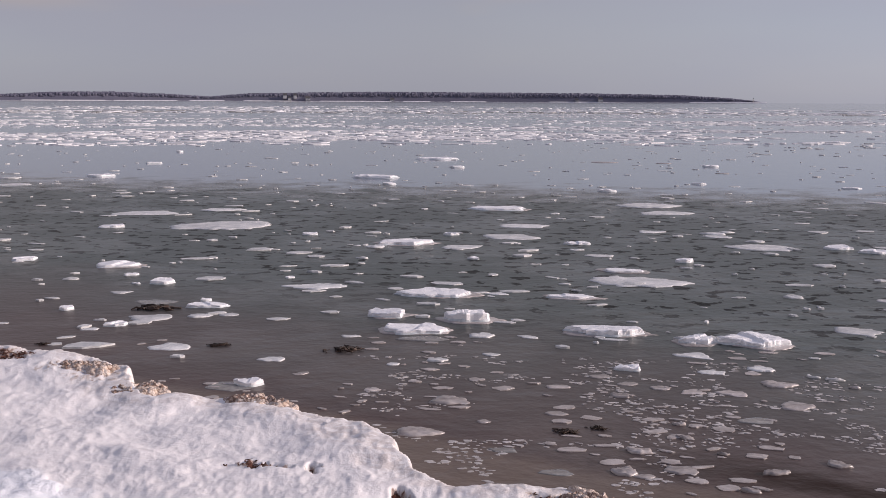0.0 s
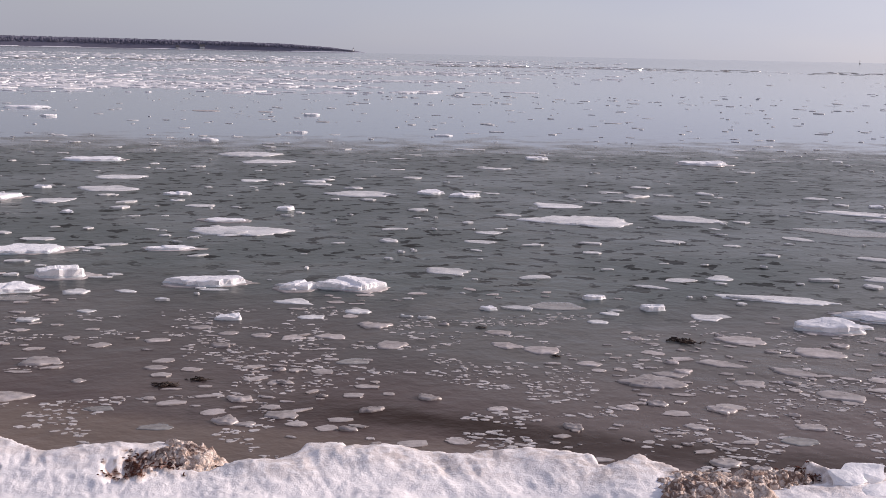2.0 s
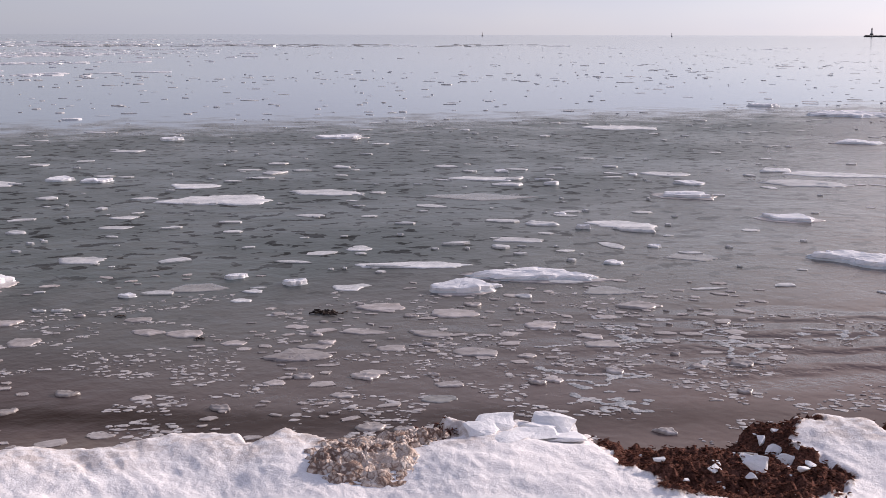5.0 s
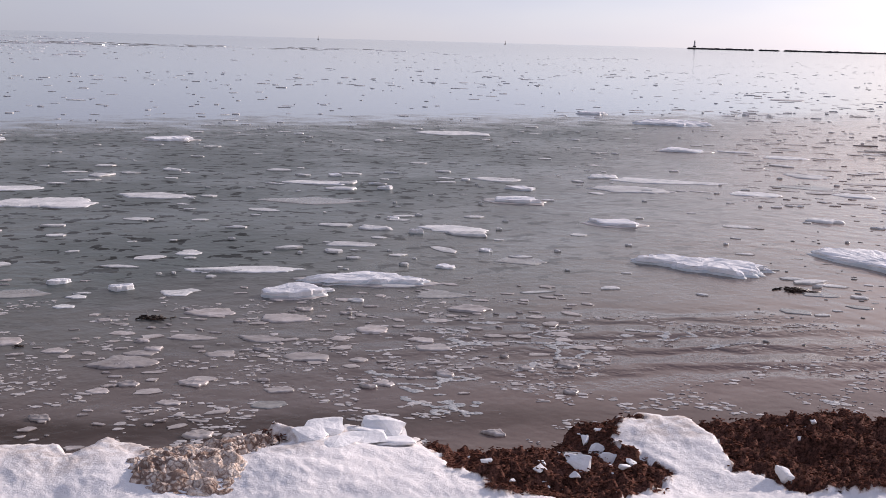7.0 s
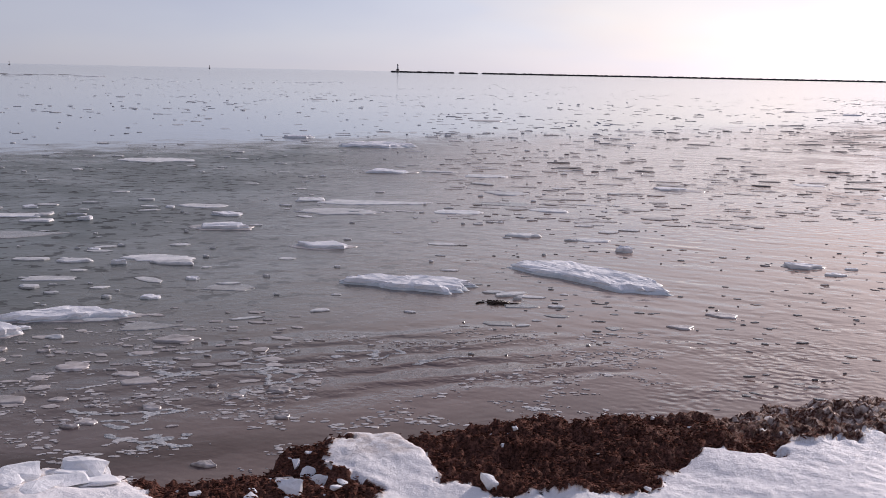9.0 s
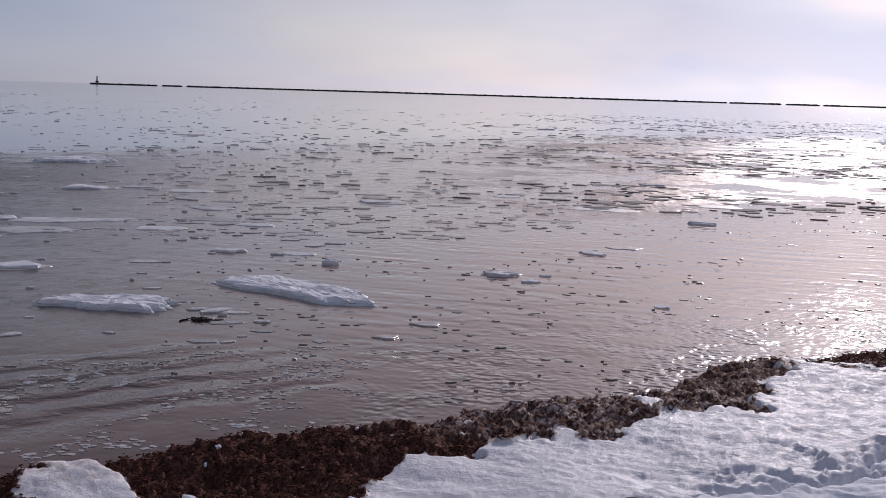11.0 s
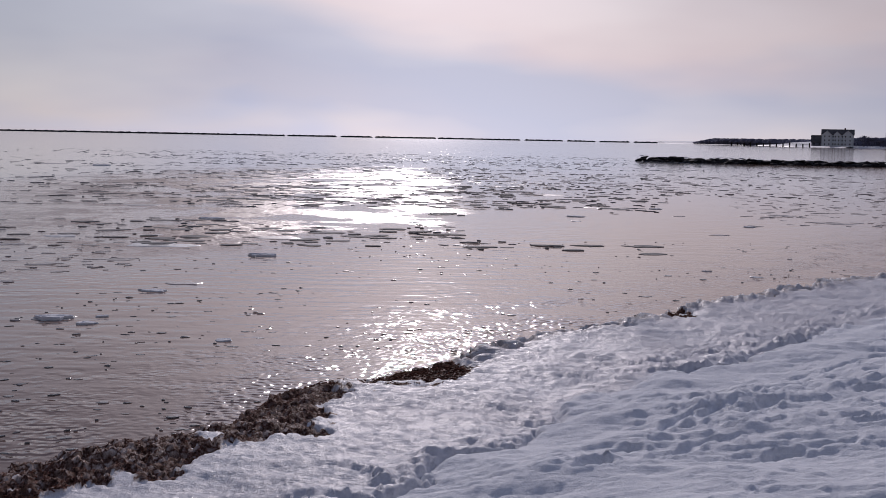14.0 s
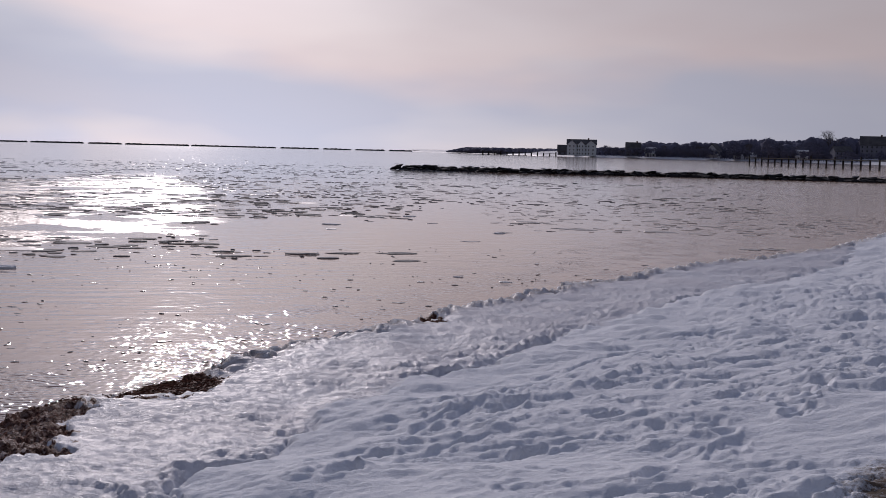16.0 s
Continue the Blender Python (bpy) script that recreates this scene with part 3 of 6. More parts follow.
rng = np.random.default_rng(5)
PRINTS = []
for start, way, count in (((7.0, -2.6), -60, 14), ((8.9, -2.2), -48, 18), ((10.2, -4.4), -60, 14), ((5.6, -2.0), -40, 8), ((7.2, -0.5), -55, 4), ((7.7, -2.1), -66, 12),
                          ((12.5, -4.6), -52, 16), ((9.0, -5.5), -35, 12), ((14.5, -8.0), -50, 14), ((6.5, -3.2), -15, 10), ((11.5, -7.5), -65, 12)):
    px, py, side = start[0], start[1], 1
    for k in range(count):
        w = radians(way + rng.normal(0, 7))
        px, py, side = px + 0.62 * math.cos(w), py + 0.62 * math.sin(w), -side
        PRINTS.append((px - side * 0.11 * math.sin(w) + rng.normal(0, 0.04), py + side * 0.11 * math.cos(w) + rng.normal(0, 0.04), w + rng.normal(0, 0.2), rng.uniform(0.012, 0.042), 0.18))
# single deep prints, and long drag marks where something was pulled along the drift
for ax, ay, bx, by, deep in ((7.38, -1.06, 7.58, -1.3, 0.05), (9.72, -2.4, 9.9, -2.56, 0.04), (7.6, -2.25, 7.75, -2.5, 0.045), (8.4, -3.0, 8.55, -3.3, 0.04), (8.15, -1.62, 8.32, -1.8, 0.03), (9.5, -3.5, 9.7, -3.75, 0.03),
                             (8.5, -1.75, 9.4, -2.5, 0.032), (8.6, -2.0, 9.3, -2.5, 0.030), (8.85, -2.45, 9.4, -2.9, 0.034), (9.8, -2.8, 10.2, -3.35, 0.028), (7.5, -1.4, 8.1, -2.0, 0.024), (8.05, -1.05, 8.2, -1.55, 0.02), (10.6, -3.6, 11.6, -4.6, 0.026)):
    PRINTS.append(((ax + bx) / 2, (ay + by) / 2, math.atan2(by - ay, bx - ax), deep, math.hypot(bx - ax, by - ay) / 2))


def ledge(u):
    """How far seaward, across the beach, the glazed belt begins at each place along it."""
    return np.interp(u, [-30, -8, -3, 1, 4.5, 5.5, 6.3, 6.95, 7.3, 8.0, 9.1, 9.5, 10.3, 11.1, 14.1, 17.7, 26], [4.9, 4.6, 4.2, 4.3, 4.5, 4.2, 4.15, 4.42, 4.26, 4.25, 4.6, 4.3, 4.26, 3.92, 3.8, 3.12, 1.2])


def ground_height(x, y):
    s0 = inland(x, y)
    u, v = 0.83 * x - 0.56 * y, 0.56 * x + 0.83 * y                     # along the shore, across it
    s = s0 + 0.06 * fbm(x * 2.1, y * 2.1, 3, 3) + (0.025 + 0.025 * step(0, 4, u)) * fbm(x * 7, y * 7, 3, 5)
    top = 0.27 + 0.04 * fbm(u * 0.9, v * 0.9, 3, 9)
    w = heaped(x, y)
    low = step(0.62, 0.25, np.hypot(x - 4.85, y - 4.5))                   # a small inlet that the swell washes into
    top = top * (1 - low) + low * (0.08 + 0.22 * np.clip(s0, 0, 0.8))
    z = -0.45 + (0.45 + top) * step(-0.10, 0.05, s)
    z = z + (0.016 + 0.014 * step(2, 5, u)) * np.exp(-((s - 0.15) / 0.22) ** 2) * (0.3 + fbm(x * 2.6, y * 2.6, 3, 21))
    back = ledge(u) + 0.05 * fbm(u * 0.9, v * 0 + 2, 3, 30) + 0.09 * fbm(u * 4, v * 4, 4, 31, 0.6) - v      # metres behind the belt
    belt = step(0.0, 0.25, s) * step(0.10, -0.10, back)
    rolled = step(1.5, 5.5, u)
    z = z + belt * (0.016 * fbm(u * 1.6, v * 1.6, 3, 33, 0.6) + 0.022 * np.maximum(0, fbm(u * 2.2, v * 2.6, 4, 35, 0.55) - 0.1) * step(-0.2, 0.4, fbm(u * 0.5, v * 0.5, 2, 36))
                    + (0.5 + 0.5 * rolled) * (0.012 * np.abs(fbm(x * 9, y * 3.2, 4, 37, 0.6)) + 0.006 * np.abs(fbm(x * 24, y * 12, 3, 38, 0.6))))
    # knobs of ice along the lip
    rim = step(-0.06, 0.02, s) * step(0.50, 0.15, s + 0.1 * fbm(u * 3, v * 3, 2, 39))
    z = z + rim * (0.012 + 0.098 * step(2, 9, u) * (1 - step(6.8, 7.4, x) * step(10.9, 10.5, x))) * (0.34 - np.abs(fbm(x * 5.5 + 0.4 * fbm(u * 3, v * 3, 2, 42), y * 1.7, 4, 41, 0.6))) * (1 - low) * step(0.5, 0.2, w)
    # the belt ends inland in a broken edge with a hollow behind it
    broken = step(-0.45, 0.05, fbm(u * 0.7, v * 0.3, 2, 44)) * step(4.0, 6.0, u)
    z = z + broken * (0.032 * np.exp(-((back + 0.10) / 0.09) ** 2) * (0.6 + 1.2 * fbm(u * 6, v * 6, 4, 45, 0.6)) - 0.05 * np.exp(-((back - 0.02) / 0.032) ** 2))
    # crumpled plates pushed up along that edge
    heap = 0.8 * np.exp(-((back + 0.40) / 0.42) ** 2) * step(9.3, 11.0, u) + 1.35 * np.exp(-((u - 6.1) / 0.55) ** 2 - ((v - 4.52) / 0.30) ** 2)
    z = z + heap * 0.12 * np.maximum(0, 0.30 - np.abs(fbm(x * 4.6 + 0.5 * fbm(u * 6, v * 6, 2, 46), y * 1.9, 4, 47, 0.58)))
    drift = step(0.0, 0.12, back)
    z = z + drift * (0.01 + 0.10 * np.clip(back, 0, 6.5) + 0.02 * np.clip(back - 6.5, 0, 60))
    calm = step(-0.15, 0.45, fbm(u * 0.35, v * 0.5, 2, 58))
    worn = drift * step(0.5, 1.6, back + 0.7 * fbm(u * 0.7, v * 0.9, 2, 59))          # smooth close behind the belt
    z = z + drift * (0.035 * fbm(u * 0.8, v * 0.9, 3, 51) + 0.05 * step(9.5, 14, x) * np.maximum(0, fbm(u * 1.6, v * 1.2, 4, 52, 0.62) - 0.12) + 0.03 * worn * calm * np.maximum(0, fbm(u * 4.2, v * 3.0, 5, 55, 0.62) - 0.15))
    # wind-cut ripples and soft, trodden patches
    cut = 0.5 - np.abs(fbm(u * 3.4 + 0.6 * fbm(u * 0.8, v * 0.8, 2, 81), v * 2.0, 4, 82, 0.56))
    z = z + worn * 0.05 * np.maximum(0, cut - 0.25) * step(-0.1, 0.4, fbm(u * 0.5, v * 0.5, 2, 83))
    scuff = fbm(x * 5.5, y * 3.0, 4, 84, 0.6)
    z = z - worn * 0.028 * step(0.17, 0.45, scuff) * step(-0.3, 0.2, fbm(u * 0.5, v * 0.5, 2, 85))
    z = z + drift * 0.016 * np.abs(fbm(x * 9, y * 3.5, 4, 86, 0.62)) * (0.3 + calm) + drift * 0.014 * fbm(x * 5, y * 1.3, 3, 90, 0.5)
    z = z + step(0.1, 0.4, s) * step(5.0, 2.0, u) * (0.014 * fbm(u * 2.5, v * 4, 4, 88, 0.5) + 0.003 * np.abs(fbm(u * 14, v * 14, 3, 89, 0.6)))
    # weed reaches down to the water wherever it is banked on the lip
    w = np.maximum(w, 1.0 * step(0.12, 0.4, heaped(x, y, 1.6)) * step(12.5, 11.5, x) * step(4.2, 4.5, x) * step(0.22, 0.05, s0 + 0.1 * fbm(x * 5, y * 5, 3, 72)))
    for ax, ay, bx, by in TONGUE:
        k = np.clip(((x - ax) * (bx - ax) + (y - ay) * (by - ay)) / ((bx - ax) ** 2 + (by - ay) ** 2), 0, 1)
        w = w * step(0.05, 0.15, np.hypot(x - ax - k * (bx - ax), y - ay - k * (by - ay)) + 0.1 * fbm(x * 4, y * 4, 3, 73))
    # clotted clumps of weed, with crumbly knobs on them
    knob, clot = np.abs(fbm(x * 11, y * 11, 4, 61, 0.66)), fbm(x * 3.6, y * 3.6, 4, 62, 0.6)
    z = z + step(-0.05, 0.1, s) * step(0.12, 0.6, w) * (-0.01 - 0.05 * step(0.45, 0.1, s) + (1 - 0.65 * step(10.2, 10.7, x)) * (0.04 * clot + 0.05 * (0.40 - knob)))
    w = np.where(w > 0.1, w + 0.65 * (0.34 - knob) * step(0.1, 0.35, w) * step(0.7, 0.45, w), w)
    for px, py, turn, deep, half in PRINTS:
        near = np.nonzero((np.abs(x - px) < half + 0.2) & (np.abs(y - py) < half + 0.2))
        if not len(near[0]):
            continue
        dx, dy = x[near] - px, y[near] - py
        a, b = dx * math.cos(turn) + dy * math.sin(turn), -dx * math.sin(turn) + dy * math.cos(turn)
        q = np.sqrt((a / half) ** 2 + (b / 0.07) ** 2) + 0.45 * fbm(x[near] * 7, y[near] * 7, 2, 87)
        z[near] += -deep * step(1.15, 0.6, q) + 0.010 * np.exp(-((q - 1.35) / 0.22) ** 2)
    return z, s0, w, belt, rim * (1 - low), drift


def build_ground():
    az = np.concatenate([np.arange(24, -128, -0.09), np.arange(-128, -336, -0.8)])
    radii = np.concatenate([np.array([0.004, 0.03, 0.07]), np.linspace(0.12, 3.5, 70), 3.6 * 1.0042 ** np.arange(327), 14.2 * 1.006 ** np.arange(199), 47 * 1.16 ** np.arange(31)])
    n, k = len(az), len(radii)
    A, Rr = np.meshgrid(np.radians(az), radii, indexing="ij")
    x, y = (-np.sin(A) * Rr).ravel(), (np.cos(A) * Rr).ravel()
    z, s, w, belt, rim, drift = ground_height(x, y)
    far = step(60, 300, np.hypot(x, y))
    z = z * (1 - far) + far * np.where(s > 0, 1.4, -0.45)
    i, j = np.meshgrid(np.arange(n), np.arange(k - 1), indexing="ij")
    i2 = (i + 1) % n
    q = np.stack([i * k + j, i * k + j + 1, i2 * k + j + 1, i2 * k + j], -1).reshape(-1, 4)
    q = q[(s[q] > -1.0).any(1)]
    used, back = np.unique(q, return_inverse=True)
    q = back.reshape(-1, 4)
    co = np.stack([x, y, z], 1)[used]
    me = bpy.data.meshes.new("ground")
    me.vertices.add(len(co)); me.vertices.foreach_set("co", co.ravel())
    me.loops.add(q.size); me.loops.foreach_set("vertex_index", q.ravel())
    me.polygons.add(len(q)); me.polygons.foreach_set("loop_start", np.arange(0, q.size, 4))
    me.update(calc_edges=True)
    me.polygons.foreach_set("use_smooth", np.ones(len(q), bool))
    sand = np.exp(-(((co[:, 0] - 5.42) / 0.95) ** 2 + ((co[:, 1] + 4.3) / 0.95) ** 2))
    for key, values in (("clean_skylit", np.maximum(drift[used], 0.8 * step(2.0, 6.0, 0.83 * co[:, 0] - 0.56 * co[:, 1]))), ("wrack", w[used]), ("belt", belt[used] * (0.2 + 0.8 * step(2.0, 6.0, 0.83 * co[:, 0] - 0.56 * co[:, 1]))), ("sand", sand), ("rim", rim[used] * (0.55 + 0.45 * step(-7.0, 2.0, 0.83 * co[:, 0] - 0.56 * co[:, 1]))), ("frost", step(7.1, 7.9, co[:, 0]) * step(10.7, 10.4, co[:, 0]) * (1 - 0.5 * step(8.8, 9.3, co[:, 0])) + 0.7 * step(4.0, 3.8, co[:, 0]))):
        me.attributes.new(key, "FLOAT", "POINT").data.foreach_set("value", values.astype(np.float32))
    me.materials.append(GROUND)
    me.validate()
    return tagged(new("ground", me), "snow-covered beach with an icy crust along the water", "beach", kind="structure")


build_ground()


def build_water():
    bm = bmesh.new()
    radii = [2, 8, 20, 60, 200, 800, 2500, 4900]
    rings = [[bm.verts.new((r * math.cos(i * math.pi / 48), r * math.sin(i * math.pi / 48), 0)) for i in range(96)] for r in radii]
    bm.faces.new(rings[0])
    for a, b in zip(rings, rings[1:]):
        for i in range(96):
            bm.faces.new((a[i], b[i], b[(i + 1) % 96], a[(i + 1) % 96]))
    return tagged(from_bm("water", bm, WATER), "cold grey sea water with fine ripples and thin slush", "water", kind="structure")


build_water()


# ---- floating ice ----
ice_rng = np.random.default_rng(11)
FLOE_LABELS = {"thick": "thick white ice floe with a lumpy snow crust afloat", "flat": "flat grey-white ice floe lying low in the water",
               "thin": "thin wet sheet of ice adrift on the water", "sunk": "waterlogged grey ice cake awash in the water"}


def outline(length, width, n, seed_rng, rough):
    """A broken, angular outline: straight breaks between a few corners, with a ragged edge."""
    m = int(seed_rng.integers(5, 9))
    turn = (np.arange(m) + seed_rng.uniform(-0.32, 0.32, m)) * 2 * math.pi / m
    reach = 1 + np.clip(seed_rng.normal(0, 0.16, m), -0.35, 0.3)
    corners = np.stack([np.cos(turn) * reach, np.sin(turn) * reach], 1)
    a = np.arange(n) * 2 * math.pi / n
    way = np.stack([np.cos(a), np.sin(a)], 1)
    r = np.full(n, 9.0)
    for k in range(m):
        p, q = corners[k], corners[(k + 1) % m]
        cross = way[:, 0] * (q - p)[1] - way[:, 1] * (q - p)[0]
        hit = (p[0] * (q - p)[1] - p[1] * (q - p)[0]) / np.where(np.abs(cross) < 1e-6, 1e-6, cross)
        r = np.where((hit > 0.2), np.minimum(r, hit), r)
    r = np.minimum(r, 1.5) * (1 + sum(rough * 0.45 / k ** 0.6 * seed_rng.normal() * np.cos(k * a + seed_rng.uniform(0, 6.28)) for k in range(3, max(9, n // 3))))
    r = np.clip(r, 0.5, 1.5) * 1.06
    return np.stack([np.cos(a) * r * length / 2, np.sin(a) * r * width / 2], 1)


def ring_mesh(rings):
    n, verts, faces = len(rings[0]), [], []
    for r in rings:
        verts += [tuple(v) for v in r]
    for k in range(len(rings) - 1):
        for i in range(n):
            faces.append((k * n + i, k * n + (i + 1) % n, (k + 1) * n + (i + 1) % n, (k + 1) * n + i))
    verts.append(tuple(np.mean(rings[-1], 0)))
    c = len(verts) - 1
    faces += [((len(rings) - 1) * n + i, (len(rings) - 1) * n + (i + 1) % n, c) for i in range(n)]
    return verts, faces


def floe(x, y, length, width, height, turn, kind):
    far = math.hypot(x, y)
    if x > 18 and y < 0.45 * x:
        height *= 0.5
    n = 72 if length / far > 0.05 else 36 if length / far > 0.02 else 20
    o = outline(length, width, n, ice_rng, {"thick": 0.16, "flat": 0.14, "thin": 0.2, "sunk": 0.10}[kind])

    def ring(scale, z, lump=0.0):
        p = o * scale
        h = z + lump * fbm(p[:, 0] * 2.2 / length + x, p[:, 1] * 2.2 / width + y, 3, 7) + 0.5 * lump * fbm(p[:, 0] * 9 + y, p[:, 1] * 9 + x, 2, 8)
        return np.column_stack([p, np.maximum(h, z * 0.25)])

    def crag(scale, z, lump):
        j = scale * (1 + 0.05 * ice_rng.normal(size=n) * min(1, 1.4 - scale))
        p = o * j[:, None]
        f = max(3.0, 3.0 / length) if length < 1.2 else 7.5
        lump = lump * (1.0 if length < 1.2 else 0.62)
        h = z + lump * (0.9 * fbm(p[:, 0] * f + x, p[:, 1] * f + y, 4, 7, 0.62) + 0.10 * ice_rng.normal(size=n))
        return np.column_stack([p, np.maximum(h, z * 0.35)])

    if kind == "thick":
        body = [ring(0.9, -0.12), ring(1.06, -0.03), ring(1.05, 0.004), ring(1.0, height * 0.25, height * 0.1), ring(0.93, height * 0.45, height * 0.15)]
        inner = (0.85, 0.68, 0.48, 0.28, 0.12) if n < 50 else (0.88, 0.8, 0.71, 0.62, 0.53, 0.44, 0.35, 0.26, 0.17, 0.08)
        if length < 1.1:
            # a broken cake: steep sides, a tilted top with a step across it
            lean, at, drop = ice_rng.uniform(0, 6.28), ice_rng.uniform(-0.25, 0.25), ice_rng.uniform(0.15, 0.5)

            def cake(scale, z, lump):
                p = crag(scale, z, lump)
                k = (p[:, 0] * math.cos(lean) / length + p[:, 1] * math.sin(lean) / width) * 2
                p[:, 2] = np.maximum(p[:, 2] * (1 + 0.35 * k - drop * step(at - 0.06, at + 0.06, k)), 0.15 * height)
                return p

            crust = [crag(1.0, height * 0.25, height * 0.1), cake(0.985, height * 0.85, height * 0.16), cake(0.93, height * 1.0, height * 0.14)] + [cake(q, height * 1.02, height * (0.15 if q > 0.2 else 0.08)) for q in inner]
        else:
            crust = [crag(0.98, height * 0.3, height * 0.12), crag(0.94, height * 0.66, height * 0.26)] + [crag(q, height * 0.85, height * (0.27 if q > 0.2 else 0.2)) for q in inner]
        ob = part("ice_floe", *ring_mesh(body), FLOE_ICE)
        part("snow_crust", *ring_mesh(crust), SNOW_CRUST, ob, "white snow crust", smooth=False)
        if length / far > 0.03 and length < 1.3:
            skirt = outline(length * 1.28, width * 1.35, n, ice_rng, 0.11)
            part("ice_skirt", *ring_mesh([np.column_stack([skirt * q, np.full(n, z)]) for q, z in ((0.95, -0.04), (1.0, 0.002), (0.9, 0.006), (0.5, 0.008))]), WET_ICE, ob, "thin grey ice frozen round the floe")
    else:
        t = max(height, 0.006) if far > 11 else max(0.005, min(height, 0.016))
        rise = 0.5 if kind == "flat" else 0.2
        body = [ring(0.9, -0.05), ring(1.03, -0.015), ring(1.0, t * 0.4), crag(0.94, t * 0.9, t * rise), crag(0.75, t * 0.9, t * rise), crag(0.5, t, t * rise), crag(0.25, t, t * rise)]
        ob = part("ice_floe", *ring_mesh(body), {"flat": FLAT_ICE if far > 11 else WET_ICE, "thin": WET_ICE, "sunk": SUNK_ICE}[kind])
    ob.matrix_basis = pose(x, y, 0, 0, 0, turn)
    return tagged(ob, FLOE_LABELS[kind], "ice floe", "floating ice floes")


floe(-2.29, 38.16, 1.52, 1.14, 0.090, 3, "thick")
floe(-1.56, 35.09, 0.41, 0.31, 0.055, 3, "thick")
floe(-0.08, 50.66, 1.77, 1.33, 0.079, 0, "thick")
floe(0.55, 44.23, 0.58, 0.43, 0.069, -1, "thick")
floe(4.40, 32.56, 0.40, 0.30, 0.077, -8, "thick")
floe(10.02, 45.31, 0.56, 0.42, 0.073, -13, "thick")
floe(9.50, 41.03, 0.51, 0.38, 0.015, -13, "thin")
floe(11.48, 34.12, 0.54, 0.40, 0.042, -19, "thick")
floe(23.65, 67.50, 0.54, 0.40, 0.084, -19, "thick")
floe(-10.79, 38.33, 0.74, 0.56, 0.078, 16, "thick")
floe(-11.05, 46.34, 0.62, 0.47, 0.056, 13, "thick")
floe(-13.33, 37.46, 0.74, 0.56, 0.018, 20, "flat")
floe(-12.27, 34.47, 1.19, 0.90, 0.010, 20, "flat")
floe(-12.27, 56.54, 0.32, 0.24, 0.068, 12, "thick")
floe(8.70, 47.67, 0.68, 0.51, 0.015, -10, "thin")
floe(6.46, 48.37, 1.14, 0.85, 0.015, -8, "thin")
floe(10.46, 29.24, 0.58, 0.43, 0.014, -20, "flat")
floe(7.53, 35.74, 0.41, 0.31, 0.043, -12, "thick")
floe(-4.30, 23.35, 1.98, 1.49, 0.026, 11, "flat")
floe(-6.33, 25.86, 1.11, 0.84, 0.012, 14, "flat")
floe(-6.26, 23.01, 0.44, 0.33, 0.047, 15, "thick")
floe(-4.78, 26.73, 0.88, 0.66, 0.012, 10, "flat")
floe(-2.40, 21.88, 0.31, 0.23, 0.043, 6, "thick")
floe(1.29, 27.22, 1.14, 0.85, 0.053, -3, "thick")
floe(4.76, 28.18, 1.46, 1.10, 0.022, -10, "flat")
floe(4.88, 26.34, 1.12, 0.84, 0.012, -11, "flat")
floe(1.56, 23.58, 0.99, 0.67, 0.009, -4, "flat")
floe(1.21, 21.60, 1.00, 0.75, 0.014, -3, "flat")
floe(-0.68, 20.63, 0.91, 0.68, 0.056, 2, "thick")
floe(0.30, 20.06, 0.74, 0.56, 0.011, -1, "flat")
floe(2.32, 20.57, 0.43, 0.32, 0.040, -7, "thick")
floe(2.46, 19.03, 0.44, 0.33, 0.013, -7, "flat")
floe(3.86, 22.54, 0.53, 0.40, 0.010, -10, "flat")
floe(4.89, 21.73, 0.52, 0.39, 0.011, -13, "flat")
floe(5.29, 20.15, 1.21, 0.75, 0.012, -15, "flat")
floe(6.52, 20.04, 0.44, 0.33, 0.049, -18, "thick")
floe(6.95, 19.53, 0.48, 0.36, 0.048, -20, "thick")
floe(2.56, 17.29, 0.57, 0.35, 0.034, -9, "thick")
floe(2.71, 16.24, 1.29, 0.83, 0.016, -10, "flat")
floe(-0.02, 15.15, 0.91, 0.47, 0.053, 0, "thick")
floe(-1.60, 15.78, 0.84, 0.51, 0.011, 6, "flat")
floe(1.55, 14.95, 0.55, 0.31, 0.035, -6, "thick")
floe(0.68, 15.19, 0.28, 0.21, 0.007, -3, "flat")
floe(-6.30, 18.29, 0.45, 0.34, 0.045, 19, "thick")
floe(-4.72, 17.67, 0.72, 0.53, 0.050, 15, "thick")
floe(-3.68, 16.02, 0.34, 0.26, 0.051, 13, "thick")
floe(-4.29, 16.73, 0.20, 0.15, 0.027, 15, "thick")
floe(-4.32, 13.94, 0.20, 0.15, 0.040, 18, "thick")
floe(-2.77, 14.21, 0.40, 0.30, 0.039, 11, "thick")
floe(-2.74, 13.55, 0.29, 0.21, 0.012, 12, "flat")
floe(-3.21, 13.43, 0.48, 0.36, 0.011, 14, "flat")
floe(-3.51, 13.00, 0.25, 0.19, 0.036, 15, "thick")
floe(-3.71, 12.76, 0.21, 0.16, 0.007, 17, "flat")
floe(-2.40, 13.63, 0.26, 0.19, 0.008, 10, "flat")
floe(-4.03, 15.20, 0.29, 0.22, 0.009, 15, "flat")
floe(-2.64, 11.84, 0.42, 0.31, 0.012, 13, "flat")
floe(-3.43, 14.49, 0.55, 0.41, 0.004, 14, "sunk")
floe(-1.57, 11.31, 0.26, 0.20, 0.008, 8, "flat")
floe(-1.64, 10.28, 0.24, 0.18, 0.052, 9, "thick")
floe(-1.77, 10.21, 0.43, 0.32, 0.004, 10, "sunk")
floe(-1.25, 10.71, 0.16, 0.12, 0.007, 7, "flat")
floe(-0.62, 13.65, 0.47, 0.35, 0.069, 3, "thick")
